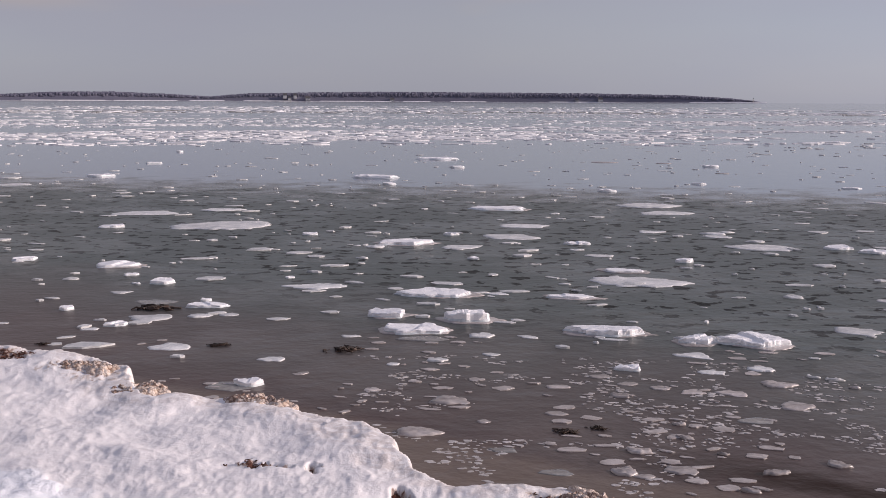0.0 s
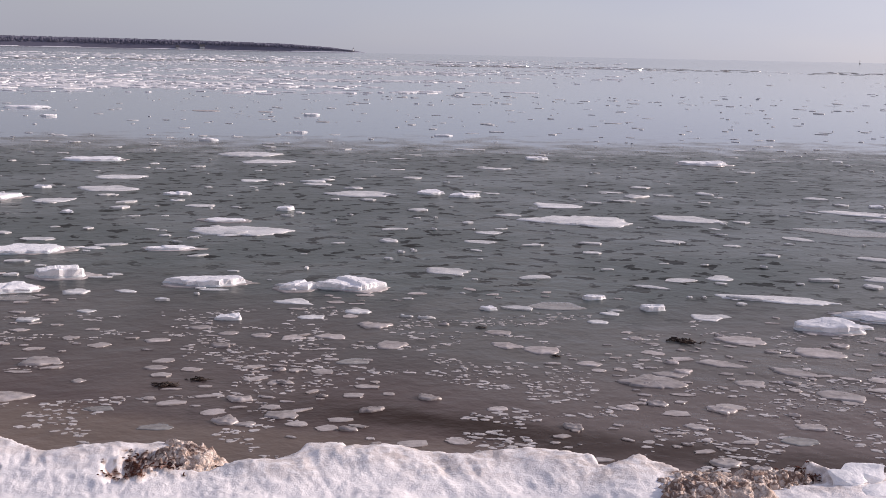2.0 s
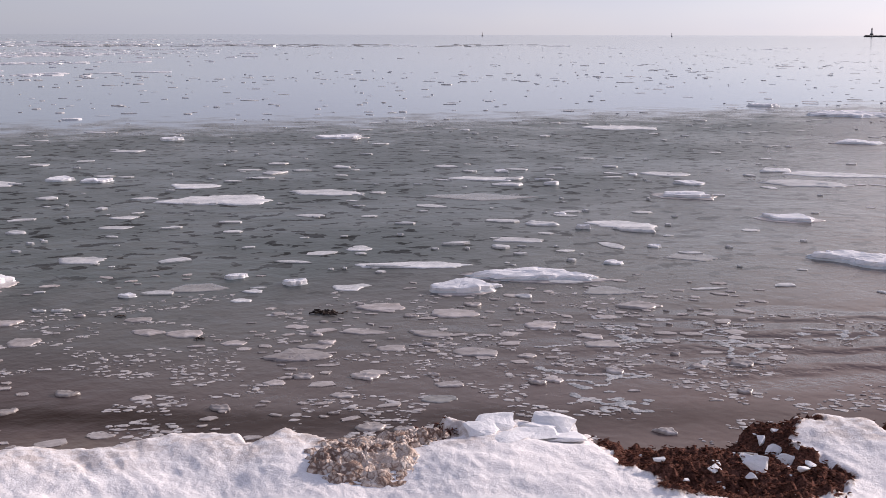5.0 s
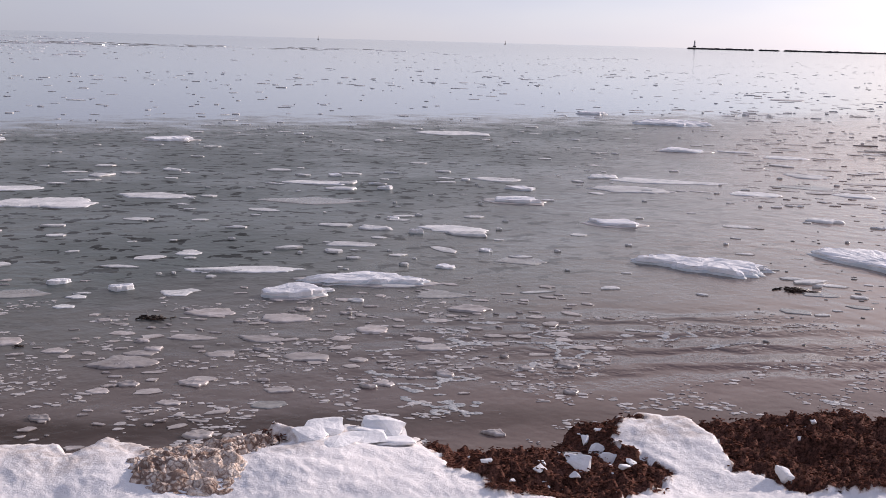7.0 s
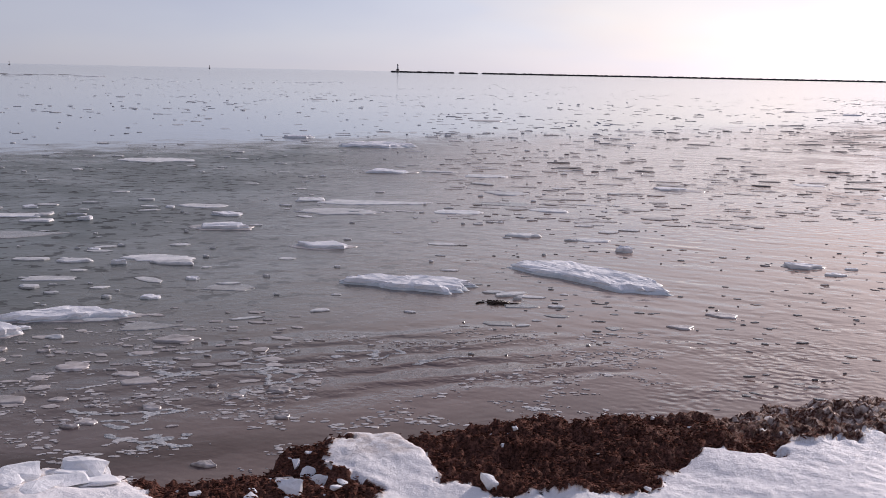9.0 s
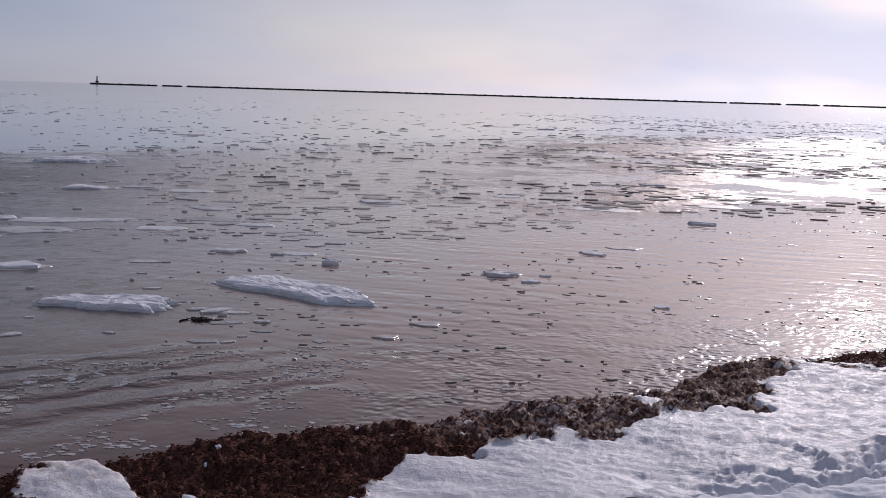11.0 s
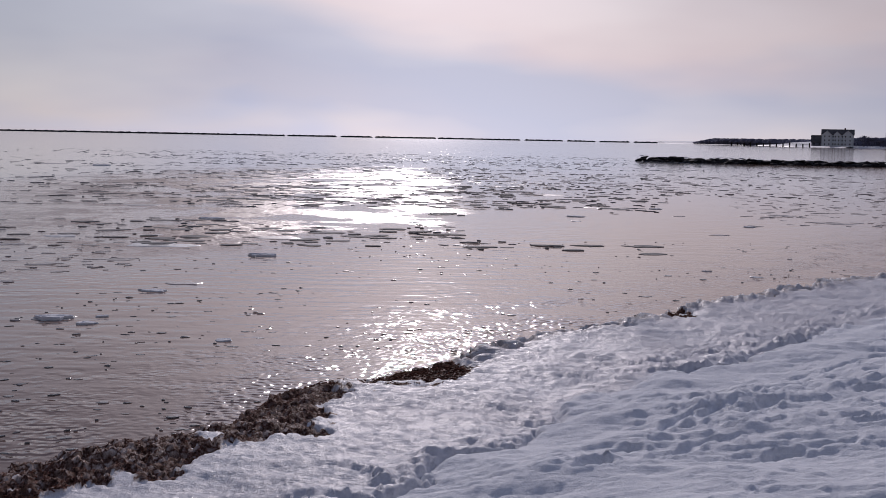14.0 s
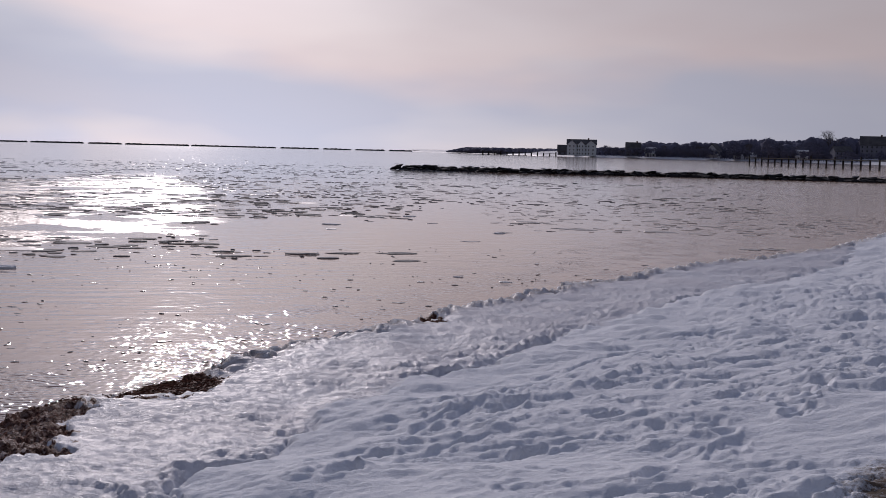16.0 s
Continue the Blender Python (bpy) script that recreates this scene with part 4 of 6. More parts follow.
floe(-0.28, 12.75, 0.62, 0.40, 0.054, 1, "thick")
floe(-0.19, 12.31, 0.51, 0.38, 0.004, 1, "sunk")
floe(0.27, 13.41, 0.49, 0.37, 0.104, -1, "thick")
floe(0.39, 12.47, 0.29, 0.22, 0.017, -2, "flat")
floe(1.73, 12.68, 0.77, 0.44, 0.059, -8, "thick")
floe(2.58, 12.19, 0.43, 0.32, 0.058, -12, "thick")
floe(3.14, 12.16, 0.64, 0.48, 0.073, -15, "thick")
floe(2.40, 11.54, 0.41, 0.28, 0.008, -12, "flat")
floe(1.70, 10.93, 0.23, 0.17, 0.038, -9, "thick")
floe(1.38, 10.64, 0.20, 0.15, 0.007, -8, "flat")
floe(-0.04, 11.29, 0.21, 0.16, 0.012, 0, "flat")
floe(0.05, 9.75, 0.31, 0.23, 0.014, -0, "flat")
floe(-0.17, 8.83, 0.36, 0.27, 0.016, 1, "flat")
floe(2.90, 10.94, 0.23, 0.18, 0.012, -15, "flat")
floe(2.89, 10.35, 0.32, 0.24, 0.015, -16, "flat")
floe(1.60, 10.37, 0.19, 0.14, 0.006, -9, "flat")
floe(1.83, 10.21, 0.19, 0.14, 0.007, -10, "flat")
floe(2.42, 10.81, 0.25, 0.19, 0.007, -13, "flat")
floe(2.41, 10.04, 0.24, 0.18, 0.008, -14, "flat")
floe(2.09, 10.07, 0.28, 0.18, 0.006, -12, "flat")
floe(2.82, 9.62, 0.32, 0.24, 0.011, -17, "flat")
floe(0.97, 10.25, 0.19, 0.14, 0.007, -6, "flat")
floe(0.89, 9.36, 0.17, 0.13, 0.005, -6, "flat")
floe(0.43, 8.38, 0.19, 0.14, 0.004, -3, "sunk")
floe(1.59, 7.94, 0.22, 0.17, 0.009, -12, "flat")
floe(1.32, 7.79, 0.14, 0.11, 0.007, -10, "flat")
floe(0.75, 7.86, 0.22, 0.16, 0.004, -6, "sunk")
floe(4.38, 12.80, 0.62, 0.43, 0.010, -19, "flat")
floe(2.40, 9.18, 0.26, 0.20, 0.004, -15, "sunk")
floe(0.33, 9.12, 0.12, 0.09, 0.006, -2, "flat")
floe(-0.60, 10.13, 0.16, 0.12, 0.006, 3, "flat")
floe(-0.45, 11.11, 0.15, 0.11, 0.006, 2, "flat")
floe(-0.94, 12.44, 0.21, 0.15, 0.007, 4, "flat")
floe(0.89, 12.42, 0.21, 0.15, 0.007, -4, "flat")
floe(0.47, 11.55, 0.16, 0.12, 0.006, -2, "flat")
floe(7.70, 16.25, 1.46, 1.00, 0.018, -25, "flat")
floe(9.33, 16.15, 1.30, 0.71, 0.012, -30, "flat")
floe(8.03, 18.03, 0.96, 0.72, 0.013, -24, "flat")
floe(10.97, 14.40, 1.51, 0.83, 0.004, -37, "sunk")
floe(12.51, 16.28, 1.05, 0.65, 0.010, -38, "flat")
floe(10.90, 11.28, 0.80, 0.60, 0.014, -44, "flat")
floe(10.29, 11.33, 0.16, 0.12, 0.053, -42, "thick")
floe(13.60, 12.78, 0.78, 0.58, 0.065, -47, "thick")
floe(15.50, 14.95, 0.75, 0.56, 0.011, -46, "flat")
floe(14.88, 13.75, 0.47, 0.35, 0.039, -47, "thick")
floe(22.31, 23.22, 1.95, 1.46, 0.016, -44, "flat")
floe(14.61, 24.67, 1.00, 0.75, 0.067, -31, "thick")
floe(11.11, 26.25, 0.56, 0.42, 0.072, -23, "thick")
floe(9.23, 24.25, 0.72, 0.54, 0.012, -21, "flat")
floe(6.85, 17.14, 0.38, 0.29, 0.007, -22, "flat")
floe(5.89, 15.45, 0.46, 0.34, 0.007, -21, "flat")
floe(5.55, 14.68, 0.51, 0.29, 0.006, -21, "flat")
floe(5.36, 11.02, 0.26, 0.19, 0.033, -26, "thick")
floe(5.67, 10.40, 0.30, 0.22, 0.046, -29, "thick")
floe(6.81, 9.21, 0.47, 0.35, 0.075, -37, "thick")
floe(7.88, 9.26, 1.20, 0.43, 0.061, -41, "thick")
floe(7.20, 11.68, 0.32, 0.24, 0.008, -32, "flat")
floe(7.21, 10.50, 1.11, 0.33, 0.008, -35, "flat")
floe(9.12, 11.08, 0.66, 0.35, 0.008, -40, "flat")
floe(8.97, 9.39, 0.18, 0.13, 0.030, -44, "thick")
floe(10.05, 9.87, 0.13, 0.10, 0.027, -46, "thick")
floe(4.77, 10.75, 0.51, 0.38, 0.004, -24, "sunk")
floe(5.20, 10.32, 0.21, 0.16, 0.005, -27, "flat")
floe(5.99, 9.96, 0.40, 0.27, 0.008, -31, "flat")
floe(4.90, 10.02, 0.21, 0.16, 0.007, -26, "flat")
floe(5.79, 9.05, 0.42, 0.31, 0.011, -33, "flat")
floe(6.19, 8.50, 0.43, 0.32, 0.013, -36, "flat")
floe(5.84, 8.62, 0.14, 0.11, 0.010, -34, "flat")
floe(4.95, 9.33, 0.17, 0.13, 0.009, -28, "flat")
floe(4.41, 8.02, 0.46, 0.34, 0.015, -29, "flat")
floe(4.65, 8.19, 0.26, 0.19, 0.007, -30, "flat")
floe(5.62, 8.00, 0.31, 0.23, 0.009, -35, "flat")
floe(6.53, 7.68, 0.28, 0.21, 0.012, -41, "flat")
floe(6.16, 7.63, 0.18, 0.13, 0.006, -39, "flat")
floe(7.75, 7.78, 0.38, 0.28, 0.015, -45, "flat")
floe(7.92, 8.39, 0.64, 0.38, 0.004, -44, "sunk")
floe(9.95, 9.11, 0.68, 0.51, 0.004, -48, "sunk")
floe(3.75, 9.37, 0.28, 0.21, 0.009, -22, "flat")
floe(3.99, 9.15, 0.27, 0.21, 0.010, -23, "flat")
floe(4.16, 8.65, 0.22, 0.16, 0.006, -26, "flat")
floe(3.86, 9.84, 0.24, 0.18, 0.007, -21, "flat")
floe(3.02, 7.69, 0.14, 0.10, 0.006, -21, "flat")
floe(3.92, 7.48, 0.15, 0.12, 0.007, -28, "flat")
floe(4.16, 6.96, 0.17, 0.12, 0.007, -31, "flat")
floe(5.57, 6.42, 0.19, 0.15, 0.009, -41, "flat")
floe(5.57, 7.33, 0.34, 0.25, 0.010, -37, "flat")
floe(5.82, 7.03, 0.15, 0.11, 0.008, -40, "flat")
floe(5.12, 7.81, 0.26, 0.19, 0.007, -33, "flat")
floe(5.20, 8.37, 0.32, 0.19, 0.006, -32, "flat")
floe(6.51, 6.97, 0.31, 0.21, 0.007, -43, "flat")
floe(6.63, 7.19, 0.22, 0.16, 0.005, -43, "flat")
floe(4.90, 6.75, 0.19, 0.14, 0.007, -36, "flat")
floe(4.64, 6.52, 0.22, 0.16, 0.004, -36, "sunk")
floe(4.11, 10.77, 0.16, 0.12, 0.031, -21, "thick")
floe(7.20, 9.20, 0.16, 0.12, 0.023, -38, "thick")
floe(31.56, 22.88, 2.82, 2.11, 0.099, -54, "thick")
floe(33.17, 27.43, 1.10, 0.83, 0.084, -50, "thick")
floe(38.51, 24.68, 0.26, 0.19, 0.072, -57, "thick")
floe(23.58, 16.82, 1.15, 0.86, 0.068, -55, "thick")
floe(17.85, 13.20, 1.96, 0.76, 0.011, -54, "flat")
floe(18.34, 12.51, 0.62, 0.46, 0.010, -56, "flat")
floe(16.40, 12.65, 1.34, 0.88, 0.014, -52, "flat")
floe(13.09, 10.36, 0.69, 0.52, 0.058, -52, "thick")
floe(21.23, 12.16, 0.97, 0.72, 0.014, -60, "flat")
floe(19.48, 11.15, 1.15, 0.86, 0.004, -60, "sunk")
floe(19.09, 10.03, 0.75, 0.56, 0.012, -63, "flat")
floe(24.35, 14.60, 0.99, 0.74, 0.013, -59, "flat")
floe(24.56, 16.00, 0.82, 0.61, 0.016, -57, "flat")
floe(17.77, 11.11, 0.87, 0.66, 0.012, -58, "flat")
floe(10.11, 5.88, 0.35, 0.26, 0.004, -60, "sunk")
floe(10.81, 5.57, 0.28, 0.21, 0.004, -63, "sunk")
floe(11.05, 6.12, 0.35, 0.26, 0.004, -61, "sunk")
floe(76.10, 61.04, 1.37, 1.03, 0.015, -51, "thin")
floe(52.35, 31.38, 2.00, 1.50, 0.015, -59, "thin")
floe(15.35, 6.92, 0.23, 0.18, 0.072, -66, "thick")
floe(24.47, 10.06, 0.68, 0.51, 0.062, -68, "thick")
floe(18.48, 3.89, 0.48, 0.36, 0.044, -78, "thick")
floe(19.46, 3.59, 0.55, 0.41, 0.015, -80, "thin")
floe(15.61, 4.55, 0.49, 0.37, 0.044, -74, "thick")
floe(15.27, 4.04, 0.29, 0.22, 0.024, -75, "thick")
floe(24.04, 2.95, 0.56, 0.42, 0.094, -83, "thick")
floe(25.95, 5.37, 1.48, 1.09, 0.013, -78, "flat")
floe(28.27, 3.10, 1.19, 0.75, 0.015, -84, "thin")
floe(34.13, 5.63, 0.73, 0.54, 0.095, -81, "thick")
floe(16.09, 7.75, 0.50, 0.37, 0.010, -64, "flat")
floe(15.40, 4.96, 0.15, 0.11, 0.015, -72, "thin")
floe(15.82, 3.97, 0.15, 0.11, 0.022, -76, "thick")
floe(10.60, 4.87, 0.21, 0.16, 0.004, -65, "sunk")
floe(40.14, 8.83, 1.44, 1.08, 0.015, -78, "thin")
floe(27.88, 7.97, 0.81, 0.61, 0.013, -74, "flat")
floe(24.46, 9.65, 0.73, 0.55, 0.015, -68, "thin")
floe(48.45, 21.58, 1.24, 0.93, 0.015, -66, "thin")
floe(87.63, 26.09, 2.57, 1.93, 0.015, -73, "thin")
floe(85.52, 21.82, 1.24, 0.93, 0.121, -76, "thick")
floe(14.16, 2.16, 0.20, 0.14, 0.017, -82, "thick")
floe(11.87, 4.27, 0.35, 0.24, 0.015, -70, "thin")
floe(11.06, 4.38, 0.22, 0.16, 0.015, -68, "thin")
floe(42.86, -7.07, 1.62, 1.22, 0.015, -99, "thin")
floe(37.93, -5.18, 0.45, 0.33, 0.045, -98, "thick")
floe(34.45, -9.67, 0.33, 0.25, 0.056, -106, "thick")
floe(42.82, -8.70, 0.49, 0.37, 0.051, -102, "thick")
floe(22.48, -5.53, 0.15, 0.11, 0.027, -104, "thick")
floe(38.95, -8.67, 0.37, 0.28, 0.015, -103, "thin")
floe(36.56, -12.94, 1.09, 0.81, 0.015, -110, "thin")
floe(35.90, -15.36, 0.91, 0.68, 0.015, -113, "thin")
floe(40.46, -12.33, 0.79, 0.59, 0.015, -107, "thin")
floe(31.31, -8.03, 0.45, 0.34, 0.015, -104, "thin")
floe(18.70, -3.65, 0.18, 0.13, 0.015, -101, "thin")
floe(52.13, -6.11, 1.47, 1.10, 0.015, -97, "thin")
# the two large floes off the beach
floe(11.35, 7.75, 1.62, 0.95, 0.075, -72, "thick")
floe(13.1, 6.35, 2.3, 0.85, 0.075, -109, "thick")


def afloat(x, y):
    return inland(np.array([x]), np.array([y]))[0] < -0.35


def scatter(count, az, dist, sizes, kind, power=1.0, clump=0.0, seed=0):
    made = 0
    while made < count:
        a = radians(ice_rng.uniform(min(az), max(az)))
        d = dist[0] + (dist[1] - dist[0]) * ice_rng.uniform() ** power
        x, y = -math.sin(a) * d, math.cos(a) * d
        if not afloat(x, y) or fbm(np.array([x * 0.25]), np.array([y * 0.25]), 2, 90 + seed)[0] < clump:
            continue
        size = sizes[0] * (sizes[1] / sizes[0]) ** ice_rng.uniform()
        floe(x, y, size, size * ice_rng.uniform(0.5, 0.9), {"thick": size * ice_rng.uniform(0.1, 0.2), "flat": 0.012 + 0.03 * size, "thin": 0.03, "sunk": 0.004}[kind],
             math.degrees(a) + ice_rng.normal(0, 25), kind)
        made += 1


scatter(34, (-8, -50), (7.2, 11.5), (0.08, 0.2), "flat", 1.0, -0.1)
scatter(10, (22, -60), (12, 30), (0.12, 0.3), "thick")
scatter(22, (22, -62), (12, 31), (0.2, 0.6), "flat", 1.0)
scatter(14, (-62, -118), (18, 70), (0.12, 0.35), "flat")


def slabs(name, count, az, dist, sizes, heights, mat, label, keep, power=1.0, sides=7, apart=False):
    """Many low slabs of ice, too many to count, as one mesh."""
    r = np.random.default_rng(len(name) + count)
    verts, faces, taken = [], [], []
    made = 0
    while made < count:
        m = 4000
        a = np.radians(r.uniform(min(az), max(az), m))
        d = dist[0] * (dist[1] / dist[0]) ** (r.uniform(0, 1, m) ** power)
        x, y = -np.sin(a) * d, np.cos(a) * d
        ok = (inland(x, y) < -0.3) & keep(x, y, np.degrees(a), d, r)
        for px, py in zip(x[ok], y[ok]):
            if made >= count:
                break
            size = sizes[0] * (sizes[1] / sizes[0]) ** r.uniform()
            if apart and any(math.hypot(px - qx, py - qy) < 0.52 * (size + q) for qx, qy, q in taken):
                continue
            taken.append((px, py, size))
            h = heights[0] * (heights[1] / heights[0]) ** r.uniform()
            t, squash = math.atan2(-px, py) + r.normal(0, 0.35), r.uniform(0.3, 0.8)
            base = len(verts)
            rad = r.uniform(0.75, 1.2, sides)
            for scale, z in ((1.0, -0.03), (0.97, h * 0.75), (0.62, h)):
                for i in range(sides):
                    b = i * 6.2832 / sides
                    u, v = math.cos(b) * rad[i] * size * 0.5 * scale, math.sin(b) * rad[i] * size * 0.5 * scale * squash
                    verts.append((px + u * math.cos(t) - v * math.sin(t), py + u * math.sin(t) + v * math.cos(t), z * (1 if z < 0 else r.uniform(0.75, 1.15))))
            for k in range(2):
                for i in range(sides):
                    j = (i + 1) % sides
                    faces.append((base + k * sides + i, base + k * sides + j, base + (k + 1) * sides + j, base + (k + 1) * sides + i))
            faces.append(tuple(base + 2 * sides + i for i in range(sides)))
            made += 1
    return tagged(part(name, verts, faces, mat, smooth=False), label, "ice", kind="stuff")


slabs("pack_ice", 6200, (27, -56), (66, 300), (0.3, 2.0), (0.015, 0.06), PACK_ICE, "broken white pack ice drifting far offshore",
      lambda x, y, a, d, r: (fbm(x * 0.03, y * 0.10, 4, 40, 0.6) + r.normal(0, 0.25, len(x)) > 0.04 + 0.1 * step(90, 130, d) + 0.9 * step(-12, -34, a)) & ((a > -27) | ((d > 195) & (d < 265))), 0.8)
slabs("far_brash", 650, (-14, -66), (42, 260), (0.1, 0.7), (0.01, 0.04), FLAT_ICE, "scattered specks of ice far out on the slick water",
      lambda x, y, a, d, r: fbm(x * 0.05, y * 0.12, 3, 43) + r.normal(0, 0.2, len(x)) > 0.05)
slabs("far_pack", 1500, (27, -27), (230, 520), (1.0, 5.0), (0.05, 0.16), PACK_ICE, "distant streaks of pack ice below the headland",
      lambda x, y, a, d, r: fbm(a * 0.12, np.log(d) * 9.0, 3, 48) + r.normal(0, 0.2, len(x)) > 0.05 + 0.5 * step(-8, -27, a), 0.8)
slabs("far_ice_edge", 420, (20, -44), (235, 290), (1.0, 4.0), (0.03, 0.09), SUNK_ICE, "thin dark line of rafted ice along the far edge of the pack",
      lambda x, y, a, d, r: fbm(a * 0.35, d * 0.02, 3, 53) + r.normal(0, 0.1, len(x)) > -0.25 + 0.5 * step(-30, -43, a))
slabs("brash_ice", 1100, (24, -66), (11.5, 70), (0.06, 0.5), (0.008, 0.03), FLAT_ICE, "small bits of brash ice scattered on the water", lambda x, y, a, d, r: x == x, 0.8)
slabs("slush", 4500, (4, -68), (6.8, 11.5), (0.015, 0.08), (0.002, 0.006), MUSH_ICE, "fine slush and ice crumbs near the beach",
      lambda x, y, a, d, r: np.abs(fbm(x * 1.1, y * 1.1, 4, 44)) < 0.20)
slabs("froth", 4200, (-40, -66), (7.4, 10.5), (0.01, 0.05), (0.002, 0.005), FLAT_ICE, "white frothy flecks of slush in ragged streaks near the beach",
      lambda x, y, a, d, r: (np.abs(fbm(x * 1.3 + y * 0.4, y * 1.7, 4, 45, 0.6)) < 0.07) & (fbm(x * 0.6, y * 0.6, 2, 46) > 0.0) & (0.56 * x + 0.83 * y > 7.7))
slabs("pancake_ice", 330, (14, -52), (7.2, 12.5), (0.06, 0.22), (0.005, 0.010), WET_ICE, "small rounded cakes of pale ice near the beach",
      lambda x, y, a, d, r: (fbm(x * 0.6, y * 0.6, 3, 49) + r.normal(0, 0.15, len(x)) > 0.0 + 0.3 * step(-6, 4, a)) & (0.56 * x + 0.83 * y > 6.9), 1.0, 11, True)
slabs("drift_ice", 3000, (-44, -124), (20, 260), (0.10, 0.65), (0.004, 0.014), WET_ICE, "thin drifting ice pieces spread over the bay",
      lambda x, y, a, d, r: (fbm(x * 0.16, y * 0.16, 3, 47) > -0.1) & (d > 20 + 12 * step(-70, -95, a)) & ((a < -57) | (d > 45)) & (r.uniform(0, 1, len(x)) < 0.4 + 0.6 * step(-72, -86, a)) & ((d > 60) | (a > -77) | (a < -105)), 1.3)
slabs("bay_ice", 3700, (-62, -118), (26, 170), (0.10, 0.85), (0.008, 0.026), BACKLIT_ICE, "thin ice pieces, coloured dark as if backlit, drifting in the sun's glitter",
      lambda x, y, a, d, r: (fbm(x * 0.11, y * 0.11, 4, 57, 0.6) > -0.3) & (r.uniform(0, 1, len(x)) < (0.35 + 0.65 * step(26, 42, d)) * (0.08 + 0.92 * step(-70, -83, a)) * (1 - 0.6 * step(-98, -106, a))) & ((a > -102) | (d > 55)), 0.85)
# floating crumbs borrow the sunken ice's dark grey to look backlit
slabs("ice_crumbs", 800, (-58, -112), (9, 30), (0.025, 0.13), (0.003, 0.012), SUNK_ICE, "ice crumbs scattered on the clear water off the beach",
      lambda x, y, a, d, r: fbm(x * 0.5, y * 0.5, 3, 52) > -0.1)


# ---- wrack and ice on the beach ----
def build_wrack():
    r = np.random.default_rng(23)
    m = 700000
    x, y = r.uniform(-4.2, 15.5, m), r.uniform(-4.2, 10.3, m)
    w = heaped(x, y, 1.5)
    ok = (w > 0.34) & (r.uniform(0, 1, m) < 0.7 * w * np.where((x > 7.2) & (x < 10.5), 0.02, 1.0))
    x, y = x[ok], y[ok]
    z, s, deep = ground_height(x, y)[:3]
    ok = (s > -0.12) & (deep > 0.3)
    x, y, z = x[ok], y[ok], z[ok]
    n = len(x)
    t, length, thick = r.uniform(0, 6.28, n), r.uniform(0.012, 0.045, n), r.uniform(0.002, 0.0045, n)
    curl, tilt = r.normal(0, 1.6, n), r.uniform(-0.2, 0.25, n)
    verts = np.zeros((n, 4, 3, 3))
    for k in range(4):
        f = k / 3
        ang = t + curl * f
        cx, cy = x + np.cos(ang) * length * (f - 0.5), y + np.sin(ang) * length * (f - 0.5)
        cz = z + 0.004 + tilt * length * f
        wid = thick * (1.2 - 0.7 * f)
        for c in range(3):
            b = c * 2.094
            verts[:, k, c, 0] = cx - np.sin(ang) * np.cos(b) * wid * 1.8
            verts[:, k, c, 1] = cy + np.cos(ang) * np.cos(b) * wid * 1.8
            verts[:, k, c, 2] = cz + np.sin(b) * wid
    faces = []
    pattern = [(k * 3 + c, k * 3 + (c + 1) % 3, k * 3 + 3 + (c + 1) % 3, k * 3 + 3 + c) for k in range(3) for c in range(3)]
    base = (np.arange(n) * 12)[:, None, None]
    faces = (np.array(pattern)[None] + base).reshape(-1, 4)
    tagged(part("seaweed", verts.reshape(-1, 3), faces, WRACK), "dark brown seaweed washed up in tangled heaps", "seaweed", kind="stuff")


build_wrack()


def lump(name, size, squash, mat, seed, rough=0.25, parent=None, cuts=2):
    """A knobbly block from a displaced icosphere."""
    bm = bmesh.new()
    bmesh.ops.create_icosphere(bm, subdivisions=cuts, radius=0.5)
    off = Vector((seed * 3.7, seed * 1.3, seed * 2.1))
    for v in bm.verts:
        v.co *= 1 + rough * noise.noise(v.co * 2.2 + off) + rough * 0.5 * noise.noise(v.co * 5 + off)
        v.co = Vector((v.co.x * size, v.co.y * size * 0.75, v.co.z * size * squash))
    return from_bm(name, bm, mat, parent, smooth=cuts > 1)


def shard(name, size, squash, mat, seed):
    """An angular broken block: a hull round random points, with chipped edges."""
    r = random.Random(seed)
    bm = bmesh.new()
    for k in range(11):
        v = Vector((r.uniform(-1, 1), r.uniform(-1, 1), r.uniform(-1, 1)))
        v = v.normalized() * r.uniform(0.8, 1.1)
        bm.verts.new((v.x * size * 0.5, v.y * size * 0.38, v.z * size * squash * 0.5))
    out = bmesh.ops.convex_hull(bm, input=bm.verts)
    bmesh.ops.delete(bm, geom=[g for g in out["geom_interior"] if isinstance(g, bmesh.types.BMVert)], context="VERTS")
    bmesh.ops.subdivide_edges(bm, edges=bm.edges[:], cuts=3, use_grid_fill=True)
    bmesh.ops.smooth_vert(bm, verts=bm.verts, factor=0.25, use_axis_x=True, use_axis_y=True, use_axis_z=True)
    off = Vector((seed * 1.7, seed * 0.3, 0))
    for v in bm.verts:
        v.co *= 1 + 0.22 * noise.noise(v.co * 3.0 / size + off) + 0.10 * noise.noise(v.co * 8.0 / size + off)
    return from_bm(name, bm, mat)


def beach_ice(x, y, size, squash, turn, tip, seed, label="chunk of bluish white ice stranded on the beach"):
    ob = shard("ice_chunk", size, squash, SNOW_CRUST, seed)
    z = float(ground_height(np.array([x]), np.array([y]))[0][0])
    ob.matrix_basis = pose(x, y, z + size * squash * 0.2, tip, 0, turn)
    return tagged(ob, label, "ice", "stranded ice chunks")


